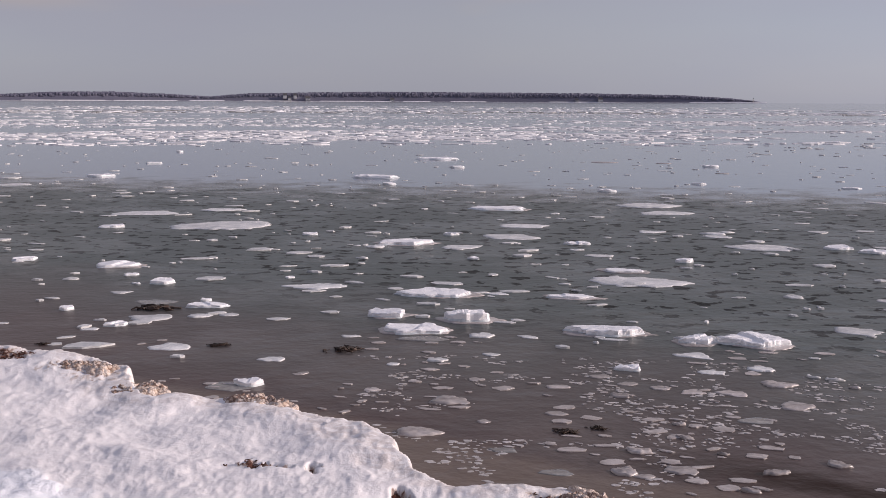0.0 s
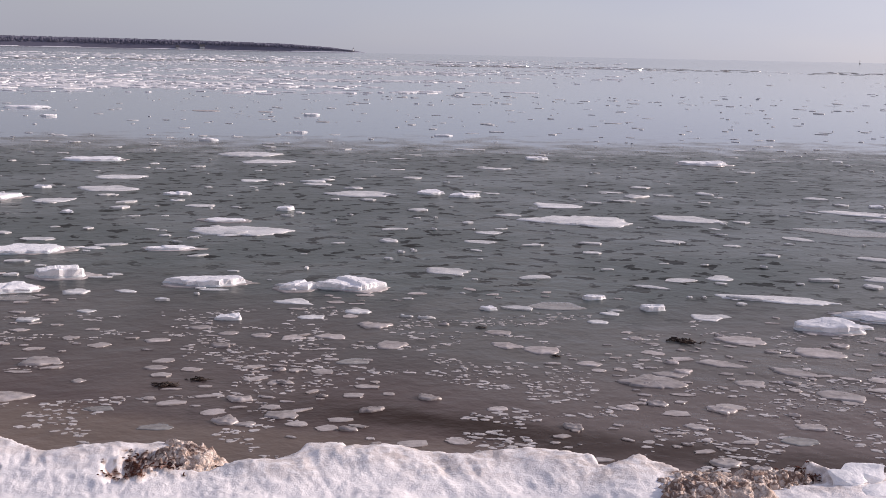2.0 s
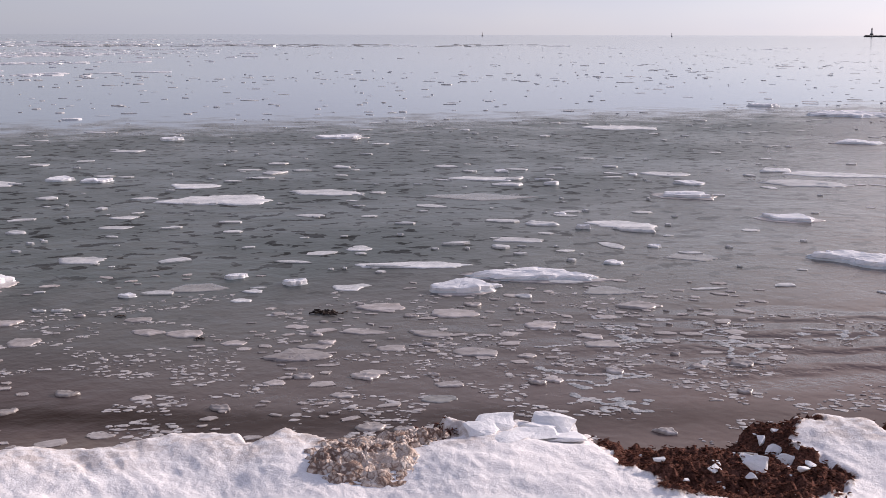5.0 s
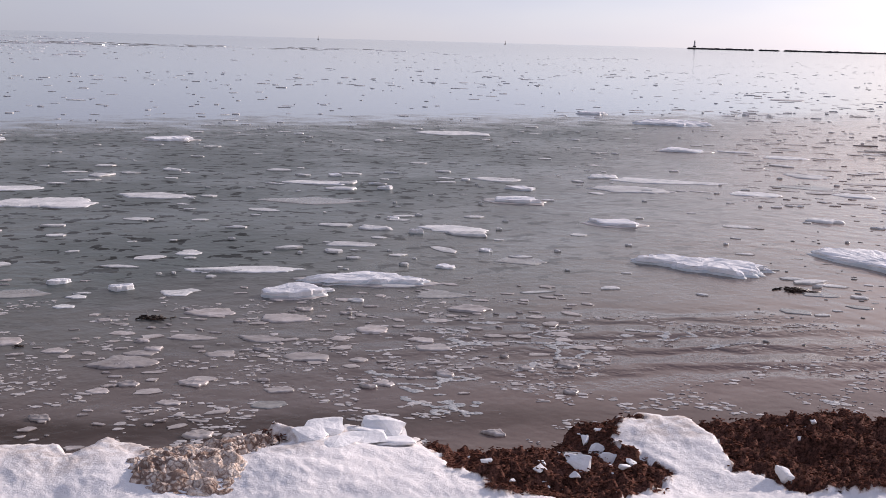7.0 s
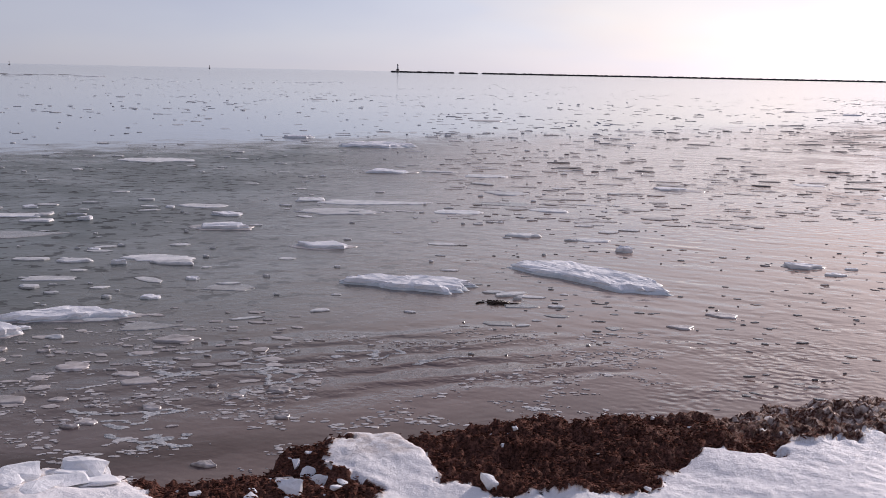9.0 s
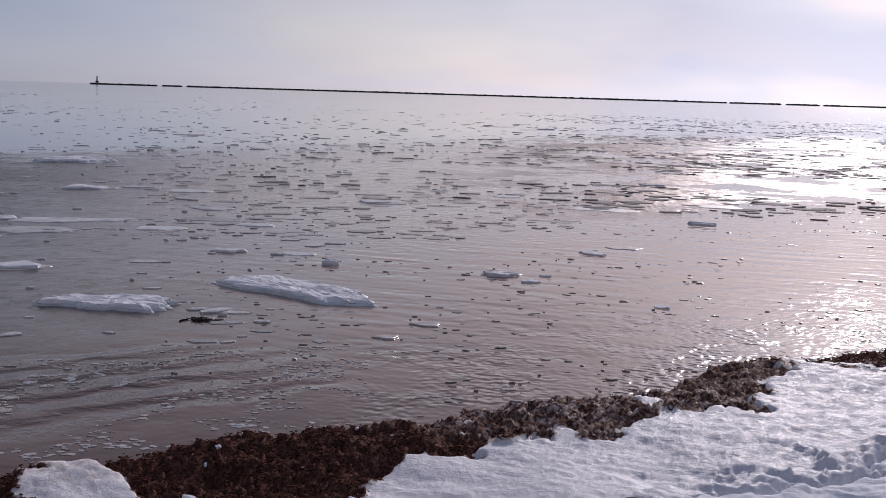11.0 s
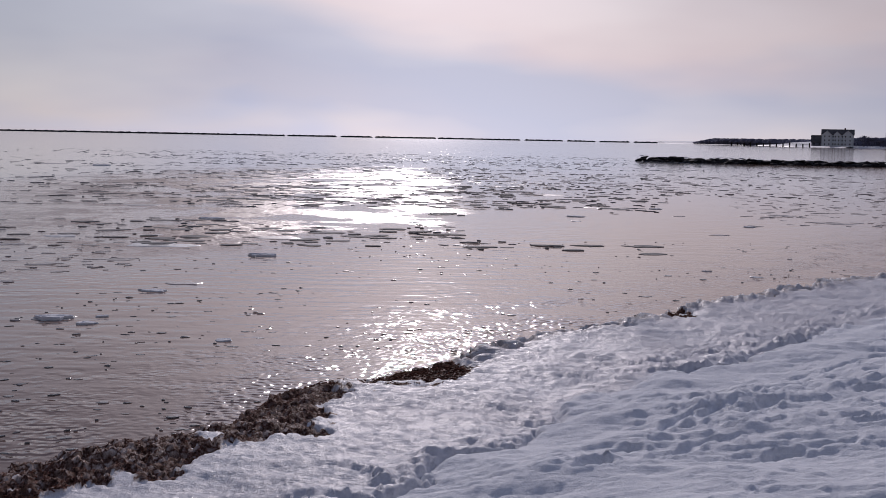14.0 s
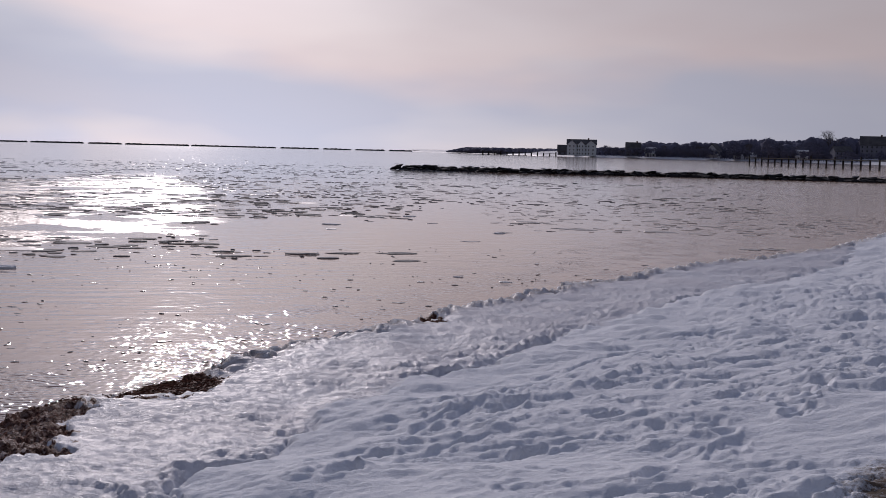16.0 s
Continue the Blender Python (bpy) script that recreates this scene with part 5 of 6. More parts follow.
for i, (x, y, size, squash, turn, tip) in enumerate(((4.40, 5.08, 0.36, 0.40, -48, 10), (4.46, 5.06, 0.20, 0.9, -30, -6), (4.28, 5.10, 0.30, 0.20, -40, -8), (4.04, 5.16, 0.30, 0.34, -20, 12),
                                                     (3.92, 5.10, 0.26, 0.20, -10, 10), (4.16, 4.98, 0.40, 0.12, -30, 4), (4.34, 4.90, 0.36, 0.10, -40, -4), (4.02, 4.96, 0.30, 0.12, 0, -3))):
    beach_ice(x, y, size, squash, turn, tip, i + 1, "jagged slab of bluish white ice propped on the ice edge")
for i, (x, y, size, squash, turn, tip) in enumerate(((5.03, 4.24, 0.15, 0.5, -30, 0), (5.14, 4.16, 0.13, 0.8, 20, 20), (4.84, 4.02, 0.19, 0.6, -50, 5), (4.63, 4.62, 0.06, 0.7, 0, 0), (5.33, 4.30, 0.09, 0.45, -30, 0),
                                                     (4.56, 4.05, 0.11, 0.45, 10, 0), (4.68, 3.92, 0.09, 0.5, 60, 0), (5.06, 3.86, 0.10, 0.4, 30, 0), (4.96, 3.82, 0.11, 0.35, -40, 0), (5.49, 3.22, 0.15, 0.7, 70, 20),
                                                     (6.28, 3.55, 0.09, 0.5, 0, 0), (6.05, 3.45, 0.07, 0.5, 40, 10), (5.20, 4.30, 0.11, 0.6, 15, 10), (4.95, 4.14, 0.12, 0.5, 80, 0), (5.08, 4.02, 0.14, 0.45, -15, 8), (4.74, 4.20, 0.08, 0.6, 35, 0))):
    beach_ice(x, y, size, squash, turn, tip, i + 40, "broken white ice chunk lying on dark seaweed")
bits = np.random.default_rng(31)
count = 0
while count < 34:
    x, y = (bits.uniform(4.3, 5.3), bits.uniform(3.6, 4.6)) if count < 22 else (bits.uniform(5.2, 7.8), bits.uniform(2.2, 4.0))
    if heaped(np.array([x]), np.array([y]))[0] > 0.6 and inland(np.array([x]), np.array([y]))[0] > 0.1:
        beach_ice(x, y, 0.02 * (4.0 if count < 22 else 3.0) ** bits.uniform(), bits.uniform(0.3, 0.6), bits.uniform(0, 360), bits.uniform(-25, 25), count + 60, "small white ice chip lying on dark seaweed")
        count += 1


def crusted_ice_material():
    m, tree, bs = material("sandy_ice_crust", (0.5, 0.42, 0.36), 0.8)
    grain, patch, cell = noise_node(tree, 22, 5, 0.72), noise_node(tree, 5, 3), knobs(tree, 25, 0.035)
    ice = blend(tree, remap(tree, grain.outputs["Fac"], 0.4, 0.62), (0.56, 0.42, 0.33), (0.84, 0.75, 0.68))
    weedy = calc(tree, "ADD", cell, calc(tree, "MULTIPLY", calc(tree, "SUBTRACT", patch.outputs["Fac"], 0.5), 0.9))
    c = blend(tree, remap(tree, weedy, 0.0, 0.18, 0.85, 0.0), ice, (0.16, 0.085, 0.058))
    tree.links.new(c, bs.inputs["Base Color"])
    n1 = bump(tree, bs, cell, 0.55, 0.04)
    bump(tree, bs, grain.outputs["Fac"], 0.6, 0.02, n1)
    return m


SANDY_ICE = crusted_ice_material()


def crust_block(x, y, length, width, rise, turn, seed):
    """A low frozen mound with a knobbly, pitted crust."""
    n, k = 64, 26
    verts, faces = [], []
    for j in range(k + 1):
        q = j / k
        a = np.arange(n) * 2 * math.pi / n
        r = q * (1 + 0.22 * fbm(np.cos(a) * 1.6 + seed, np.sin(a) * 1.6, 3, 3))
        px, py = np.cos(a) * r * length / 2, np.sin(a) * r * width / 2
        h = rise * step(1.0, 0.62, np.full(n, q)) * (0.75 + 0.45 * fbm(px * 5 + seed, py * 5, 3, 4)) + 0.05 * (0.4 - np.abs(fbm(px * 17 + seed, py * 17, 3, 5, 0.6))) * step(1.0, 0.8, np.full(n, q))
        if j == k:
            h = h - 0.25
        verts += list(zip(px.tolist(), py.tolist(), h.tolist()))
    for j in range(k):
        for i in range(n):
            faces.append((j * n + i, (j + 1) * n + i, (j + 1) * n + (i + 1) % n, j * n + (i + 1) % n))
    ob = part("crusted_ice_block", verts, faces, SANDY_ICE)
    ob.matrix_basis = pose(x, y, float(ground_height(np.array([x]), np.array([y]))[0][0]) - 0.03, 0, 0, turn)
    return tagged(ob, "cracked tan block of frozen sand and ice at the beach edge", "ice", "frozen blocks along the edge")


for i, (x, y, length, width, rise, turn) in enumerate(((0.70, 6.52, 0.62, 0.56, 0.10, -15), (3.24, 5.22, 0.7, 0.75, 0.06, -30), (3.62, 5.26, 0.5, 0.45, 0.08, -10), (-2.85, 9.7, 0.8, 0.5, 0.06, -30), (-2.3, 9.1, 0.5, 0.4, 0.05, 10), (-1.35, 8.78, 0.6, 0.35, 0.05, -20))):
    crust_block(x, y, length, width, rise, turn, i * 3.7)

stone = lump("beach_stone", 0.13, 0.5, STONE, 5, 0.25)
stone.matrix_basis = pose(6.2, 1.07, float(ground_height(np.array([6.2]), np.array([1.07]))[0][0]) + 0.025, 0, 0, 20)
tagged(stone, "small dark stone lying on the snow", "stone")


def weed_raft(x, y, size, seed):
    """A tangle of seaweed adrift."""
    r = np.random.default_rng(seed)
    bm = bmesh.new()
    for k in range(46):
        px, py = r.normal(0, size * 0.28), r.normal(0, size * 0.14)
        t, l, w = r.uniform(0, 6.28), r.uniform(0.2, 0.6) * size, r.uniform(0.02, 0.05) * size
        pts = [(px + math.cos(t + f * 1.2) * l * f, py + math.sin(t + f * 1.2) * l * f, 0.004 + 0.12 * size * r.uniform() * (1 - abs(px) / size)) for f in (0, 0.5, 1)]
        rows = [[bm.verts.new((p[0] + w * math.cos(b), p[1] + w * math.cos(b) * 0.5, p[2] + w * math.sin(b))) for b in (0, 2.09, 4.19)] for p in pts]
        for a, b in zip(rows, rows[1:]):
            for i in range(3):
                bm.faces.new((a[i], a[(i + 1) % 3], b[(i + 1) % 3], b[i]))
        bm.faces.new(rows[0]); bm.faces.new(rows[-1])
    ob = from_bm("seaweed_raft", bm, WET_WRACK, smooth=True)
    ob.matrix_basis = pose(x, y, 0, 0, 0, math.degrees(math.atan2(-x, y)))
    return tagged(ob, "brown tangle of seaweed adrift among the ice", "seaweed", "drifting seaweed")


for i, (x, y, size) in enumerate(((-0.94, 11.74, 0.22), (-3.32, 14.02, 0.28), (-2.19, 11.93, 0.14), (0.9, 8.85, 0.12), (1.16, 8.93, 0.1), (-3.92, 11.95, 0.1),
                                  (5.3, 9.15, 0.17), (4.01, 8.92, 0.06), (5.62, 7.36, 0.05), (3.78, 10.05, 0.06), (11.0, 6.4, 0.2))):
    weed_raft(x, y, size, 40 + i)


# ---- the near jetty ----
def build_jetty():
    jetty = tagged(new("stone_jetty"), "low jetty of dark boulders patched with snow", "jetty")
    shapes = [shard("boulder", 1.9, 0.38, STONE, 3 + k).data for k in range(6)]
    for ob in [o for o in scene.objects if o.name.startswith("boulder")]:
        bpy.data.objects.remove(ob)
    line = [(146.0, -28.2), (139, -37.5), (134.5, -51.0), (130.5, -66.0), (122.5, -79.0), (115, -90)]
    r = random.Random(4)
    for (ax, ay), (bx, by) in zip(line, line[1:]):
        length = math.hypot(bx - ax, by - ay)
        ux, uy = (bx - ax) / length, (by - ay) / length
        d = 0.0
        while d < length:
            for off, z in ((-0.9, 0.06), (0.8, 0.08), (0.0, 0.28)):
                ob = new("boulder", r.choice(shapes))
                ob.parent = jetty
                ob.matrix_basis = pose(ax + ux * (d + r.uniform(-0.3, 0.3)) - uy * (off + r.uniform(-0.3, 0.3)), ay + uy * d + ux * off, z + r.uniform(-0.1, 0.08), r.uniform(-9, 9), r.uniform(-9, 9), r.uniform(0, 360)) @ Matrix.Diagonal((r.uniform(0.8, 1.25), r.uniform(0.75, 1.2), r.uniform(0.8, 1.12), 1))
            if r.random() < 0.30:
                cap = new("snow_patch", SNOW_CAP)
                cap.parent = jetty
                cap.matrix_basis = pose(ax + ux * d - uy * r.uniform(-1.2, 0.4), ay + uy * d + ux * r.uniform(-1.2, 0.4), r.uniform(0.42, 0.66), 0, 0, math.degrees(math.atan2(uy, ux)))
            d += r.uniform(0.7, 1.0)


cap_ob = lump("snow_patch", 0.8, 0.16, SNOW_CRUST, 9, 0.3, cuts=1)
SNOW_CAP = cap_ob.data
bpy.data.objects.remove(cap_ob)
build_jetty()


# ---- the far breakwater with its light ----
def polar(az, dist):
    return -math.sin(radians(az)) * dist, math.cos(radians(az)) * dist


def build_breakwater():
    r = random.Random(8)
    verts, faces = [], []
    gaps = [(-57.55, -57.9), (-58.7, -59.0), (-83.9, -84.15), (-86.3, -86.6), (-88.0, -88.2), (-91.0, -91.2), (-95.0, -95.3), (-97.0, -97.3), (-98.5, -98.8), (-100.1, -100.4)]
    az = -54.7
    while az > -102.5:
        if not any(a > az > b for a, b in gaps):
            x, y = polar(az, 1700 + r.uniform(-3, 3))
            base, h = len(verts), r.uniform(1.7, 2.3) * (0.85 if az < -92 else 1)
            t = radians(az)
            for scale, z in ((1.0, -0.5), (0.85, h * 0.6), (0.4, h)):
                for i in range(6):
                    b = i * 1.0472
                    u, v = math.cos(b) * 3.4 * scale * r.uniform(0.8, 1.2), math.sin(b) * 4.0 * scale
                    verts.append((x + u * math.cos(t) - v * math.sin(t), y + u * math.sin(t) + v * math.cos(t), z * r.uniform(0.9, 1.1)))
            for k in range(2):
                for i in range(6):
                    j = (i + 1) % 6
                    faces.append((base + k * 6 + i, base + k * 6 + j, base + (k + 1) * 6 + j, base + (k + 1) * 6 + i))
            faces.append(tuple(base + 12 + i for i in range(6)))
        az -= 0.1
    tagged(part("breakwater", verts, faces, STONE, smooth=False), "long low breakwater of dark rubble on the horizon", "breakwater", kind="stuff")


build_breakwater()


def tube(bm, points, radii, sides=6, cap=True):
    rows = []
    for k, p in enumerate(points):
        way = (Vector(points[min(k + 1, len(points) - 1)]) - Vector(points[max(k - 1, 0)])).normalized()
        side = way.orthogonal().normalized()
        other = way.cross(side)
        rows.append([bm.verts.new(Vector(p) + radii[k] * (math.cos(i * 6.2832 / sides) * side + math.sin(i * 6.2832 / sides) * other)) for i in range(sides)])
    for a, b in zip(rows, rows[1:]):
        for i in range(sides):
            bm.faces.new((a[i], a[(i + 1) % sides], b[(i + 1) % sides], b[i]))
    if cap:
        bm.faces.new(rows[0][::-1]); bm.faces.new(rows[-1])


def box(bm, x0, y0, z0, x1, y1, z1):
    v = [bm.verts.new((x, y, z)) for z in (z0, z1) for x, y in ((x0, y0), (x1, y0), (x1, y1), (x0, y1))]
    for f in ((3, 2, 1, 0), (4, 5, 6, 7), (0, 1, 5, 4), (1, 2, 6, 5), (2, 3, 7, 6), (3, 0, 4, 7)):
        bm.faces.new([v[i] for i in f])


def lighthouse(x, y, z, height, label):
    top = new("lighthouse")
    bm = bmesh.new(); tube(bm, [(0, 0, 0), (0, 0, height * 0.22)], [height * 0.24, height * 0.22], 10); from_bm("base", bm, STONE, top)
    bm = bmesh.new(); tube(bm, [(0, 0, height * 0.22), (0, 0, height * 0.74)], [height * 0.15, height * 0.09], 10); from_bm("tower", bm, TOWER_WHITE, top, "white tapered tower")
    bm = bmesh.new(); tube(bm, [(0, 0, height * 0.74), (0, 0, height * 0.78)], [height * 0.13, height * 0.13], 10); from_bm("gallery", bm, DARK_METAL, top)
    bm = bmesh.new(); tube(bm, [(0, 0, height * 0.78), (0, 0, height * 0.92)], [height * 0.075, height * 0.075], 8); from_bm("lantern", bm, GLASS, top)
    bm = bmesh.new(); tube(bm, [(0, 0, height * 0.92), (0, 0, height)], [height * 0.095, height * 0.01], 8); from_bm("lantern_roof", bm, DARK_METAL, top)
    top.matrix_basis = pose(x, y, z)
    return tagged(top, label, "lighthouse")


lighthouse(*polar(-54.92, 1700), 2.4, 9.5, "small lighthouse with a dark lantern on the breakwater's end")


def beacon(x, y, label):
    """A channel mark: a float, a post and a topmark."""
    top = new("channel_marker")
    bm = bmesh.new(); tube(bm, [(0, 0, -0.6), (0, 0, 0.9)], [1.1, 1.0], 10); from_bm("float", bm, DARK_METAL, top)
    bm = bmesh.new(); tube(bm, [(0, 0, 0.9), (0, 0, 3.6)], [0.35, 0.2], 8); from_bm("post", bm, DARK_METAL, top)
    bm = bmesh.new(); tube(bm, [(0, 0, 3.6), (0, 0, 4.6)], [0.55, 0.1], 8); from_bm("topmark", bm, DARK_METAL, top)
    top.matrix_basis = pose(x, y, 0)
    return tagged(top, label, "buoy", "channel markers")


beacon(*polar(-37.45, 1500), "dark channel marker afloat near the horizon")
beacon(*polar(-46.2, 1500), "dark channel marker afloat near the horizon")


# ---- the far wooded head to the north ----
def head_height(az):
    """Height of the wooded skyline over the sea, in metres at 3500 m."""
    deg = np.array([26, 22, 20, 17.7, 15.2, 12.5, 10.9, 9.1, 6.0, 3.0, -3.1, -7.0, -11.0, -13.2, -14.4, -14.9])
    up = np.array([0.25, 0.27, 0.27, 0.39, 0.41, 0.30, 0.20, 0.36, 0.42, 0.46, 0.44, 0.42, 0.35, 0.22, 0.09, 0.0])
    return np.interp(-az, -deg, up) * math.pi / 180 * 3500 + 1.5


def build_head():
    az = np.arange(26, -15.0, -0.08)
    verts, faces = [], []
    for k, t in enumerate(az):
        h = head_height(t)
        for dist, f in ((3440, 0.0), (3450, 0.5), (3470, 0.90), (3560, 0.93), (3700, 0.4), (3800, -0.1)):
            x, y = polar(t, dist)
            verts.append((x, y, h * f - (0.5 if f <= 0 else 0)))
        if k:
            faces += [((k - 1) * 6 + j, (k - 1) * 6 + j + 1, k * 6 + j + 1, k * 6 + j) for j in range(5)]
    tagged(part("headland", verts, faces, HAZED_HEAD_WOODS), "long low headland across the water", "headland", kind="structure")
    strip = []
    for t in az:
        for dist, z in ((3436, -0.3), (3437, 1.6), (3445, 2.6)):
            strip.append((*polar(t, dist), z * (1 if fbm(np.array([t * 0.9]), np.array([2.0]), 2, 6)[0] > -0.1 else 0.3)))
    sf = [((k - 1) * 3 + j, (k - 1) * 3 + j + 1, k * 3 + j + 1, k * 3 + j) for k in range(1, len(az)) for j in range(2)]
    tagged(part("snowy_shore", strip, sf, PACK_ICE), "snow-covered shoreline below the far woods", "shore", kind="structure")
    woods("far_woods", spread=5.5, trees=[(t, d, head_height(t) * f, head_height(t) * g) for t, d, f, g in head_trees()], label="bare winter woods along the far headland", mat=HAZED_HEAD_WOODS)


def head_trees():
    r = random.Random(12)
    for k in range(5500):
        t = r.uniform(25.5, -14.4)
        d = r.choice((3455, 3480, 3510))
        yield t, d, 0.45, r.uniform(0.92, 1.0) if d > 3500 else r.uniform(0.6, 0.9)


def woods(name, trees, label, spread=5.5, mat=HAZED_WOODLAND):
    """Ragged crowns, one after another, joined."""
    r = random.Random(len(trees))
    verts, faces = [], []
    for t, d, z0, z1 in trees:
        x, y = polar(t, d)
        base, w = len(verts), r.uniform(0.6, 1.4) * spread
        rows = ((0.35, 0.0), (1.0, 0.45), (0.95, 0.72), (0.58, 0.93))
        for scale, f in rows:
            for i in range(5):
                b = i * 1.2566 + r.uniform(-0.3, 0.3)
                q = w * scale * r.uniform(0.6, 1.25)
                verts.append((x + math.cos(b) * q, y + math.sin(b) * q, z0 * (1 - f) * 0.6 + z1 * f + r.uniform(-0.05, 0.05) * (z1 - z0 * 0.6)))
        verts.append((x, y, z1))
        for k in range(3):
            for i in range(5):
                j = (i + 1) % 5
                faces.append((base + k * 5 + i, base + k * 5 + j, base + (k + 1) * 5 + j, base + (k + 1) * 5 + i))
        faces += [(base + 15 + i, base + 15 + (i + 1) % 5, base + 20) for i in range(5)]
    return tagged(part(name, verts, faces, mat), label, "woods", kind="stuff")


build_head()
lighthouse(*polar(-14.35, 3450), 1.5, 13, "tiny lighthouse on the tip of the far headland")


def house(x, y, z, length, depth, storeys, turn, walls, label, chimney=True, gable=0.55, wings=(), snowy=False):
    """A gabled house, its long front along local x and facing local -y."""
    top = new("house")
    h, rise = storeys * 3.0, depth * gable
    bm = bmesh.new()
    box(bm, -length / 2, -depth / 2, 0, length / 2, depth / 2, h)
    for sx in (-1, 1):
        v = [bm.verts.new(p) for p in ((sx * length / 2, -depth / 2, h), (sx * length / 2, depth / 2, h), (sx * length / 2, 0, h + rise))]
        bm.faces.new(v)
    from_bm("wall", bm, walls, top)
    bm = bmesh.new()
    o, th = 0.5, 0.35
    ridge, eave = h + rise + th, h - 0.2
    for sy in (-1, 1):
        a = [(-length / 2 - o, sy * (depth / 2 + o), eave), (length / 2 + o, sy * (depth / 2 + o), eave), (length / 2 + o, 0, ridge), (-length / 2 - o, 0, ridge)]
        lo = [bm.verts.new(p) for p in a]
        hi = [bm.verts.new((p[0], p[1], p[2] + th)) for p in a]
        bm.faces.new(lo); bm.faces.new(hi)
        for i in range(4):
            bm.faces.new((lo[i], lo[(i + 1) % 4], hi[(i + 1) % 4], hi[i]))
    roof = from_bm("roof", bm, PACK_ICE if snowy else SHINGLE, top, "snow-covered roof" if snowy else "dark shingle roof")
    if chimney:
        bm = bmesh.new(); box(bm, length * 0.2, -0.6, h + rise * 0.4, length * 0.2 + 1.2, 0.6, ridge + 1.4); from_bm("chimney", bm, BRICK, roof)
    for wx, wide, out in wings:
        bm = bmesh.new()
        top_z = h + wide * 0.45
        prof = ((-wide / 2, 0), (wide / 2, 0), (wide / 2, h), (0, top_z), (-wide / 2, h))
        fr, bk = ([bm.verts.new((wx + p, yy, q)) for p, q in prof] for yy in (-depth / 2 - out, 0))
        bm.faces.new(fr); bm.faces.new(bk)
        for i in range(5):
            bm.faces.new((fr[i], fr[(i + 1) % 5], bk[(i + 1) % 5], bk[i]))
        wing = from_bm("wing", bm, walls, top)
        bm = bmesh.new()
        for side in (-1, 1):
            a4 = [(wx + side * (wide / 2 + 0.4), -depth / 2 - out - 0.4, h - 0.3), (wx, -depth / 2 - out - 0.4, top_z + 0.05), (wx, 0, top_z + 0.05), (wx + side * (wide / 2 + 0.4), 0, h - 0.3)]
            lo, hi = [bm.verts.new(q) for q in a4], [bm.verts.new((q[0], q[1], q[2] + 0.3)) for q in a4]
            bm.faces.new(lo); bm.faces.new(hi)
            for i in range(4):
                bm.faces.new((lo[i], lo[(i + 1) % 4], hi[(i + 1) % 4], hi[i]))
        from_bm("wing_roof", bm, PACK_ICE if walls is CLAPBOARD_BLUE else SHINGLE, wing, "snow-dusted roof" if walls is CLAPBOARD_BLUE else "")
        for k in range(storeys * 2):
            bm = bmesh.new()
            wz, q = k // 2 * 3.0 + 1.0, wx + (k % 2 - 0.5) * 0.5 * wide
            box(bm, q - 0.4, -depth / 2 - out - 0.06, wz, q + 0.4, -depth / 2 - out + 0.1, wz + 1.2)
            from_bm("window", bm, GLASS, wing, "dark window")
    pane = None
    n = max(2, int(length / 3.2))
    for s in range(storeys):
        for i in range(n):
            wx, wz = -length / 2 + (i + 0.5) * length / n, s * 3.0 + 1.0
            if pane is None:
                bm = bmesh.new(); box(bm, -0.42, -0.08, 0, 0.42, 0.12, 1.25); pane = from_bm("window", bm, GLASS, top, "dark window")
                first = pane
            else:
                first = new("window", pane.data); first.parent = top
            first.matrix_basis = pose(wx, -depth / 2, wz)
    top.matrix_basis = pose(x, y, z, 0, 0, turn)
    return tagged(top, label, "house")


for az, l, st, w, lab in ((7.42, 11, 3, CLAPBOARD_WHITE, "tall white house among trees on the far headland"), (7.2, 9, 2, CLAPBOARD_WHITE, "white gabled house on the far headland"), (6.95, 8, 3, CLAPBOARD_WHITE, "narrow white house on the far headland"),
                          (6.35, 13, 2, CLAPBOARD_WHITE, "low white house near the far shore"), (2.4, 12, 1, CLAPBOARD_WHITE, "pale cottage near the far shore"),
                          (-7.4, 13, 2, CLAPBOARD_WHITE, "pale house below the far woods"), (-6.3, 9, 1, CLAPBOARD_WHITE, "small pale cottage below the far woods")):
    hx, hy = polar(az, 3442)
    house(hx, hy, 3.0 if st < 3 else 8.0, l, 9, st, az, w, lab, False)


# ---- the town shore across the bay ----
def build_town_shore():
    az = np.arange(-101.5, -131, -0.25)
    prof = ((0.0, -0.4), (4, 0.6), (16, 1.4), (60, 3.0), (160, 7.0), (400, 8.0))
    verts, faces = [], []
    for k, t in enumerate(az):
        d0 = float(np.interp(-t, [101.5, 105, 107.5, 110, 116, 121, 127, 131], [1650, 1400, 1100, 1000, 1000, 930, 760, 600]))
        low = float(np.interp(-t, [101.5, 107, 109, 131], [0.45, 0.5, 1.0, 1.0]))
        for o, z in prof:
            verts.append((*polar(t, d0 + o), z * low if z > 0 else z))
        if k:
            faces += [((k - 1) * 6 + j, (k - 1) * 6 + j + 1, k * 6 + j + 1, k * 6 + j) for j in range(5)]
    tagged(part("town_shore", verts, faces, PACK_ICE), "snowy shore below the houses across the bay", "shore", kind="structure")


build_town_shore()


def town_trees():
    r = random.Random(21)
    for k in range(1500):
        t = r.uniform(-109.2, -128)
        d = r.uniform(1010, 1090) if t > -118 else r.uniform(960, 1060)
        top = float(np.interp(-t, [109.2, 111, 112.5, 114.5, 116.5, 119, 121, 122.6, 128], [7, 12, 16, 17, 20, 21, 23, 26, 27]))
        rolling = 0.88 + 0.16 * float(fbm(np.array([t * 1.1]), np.array([0.5]), 3, 19)[0])
        yield t, d, 1.5, top * rolling * r.uniform(0.7, 1.05)


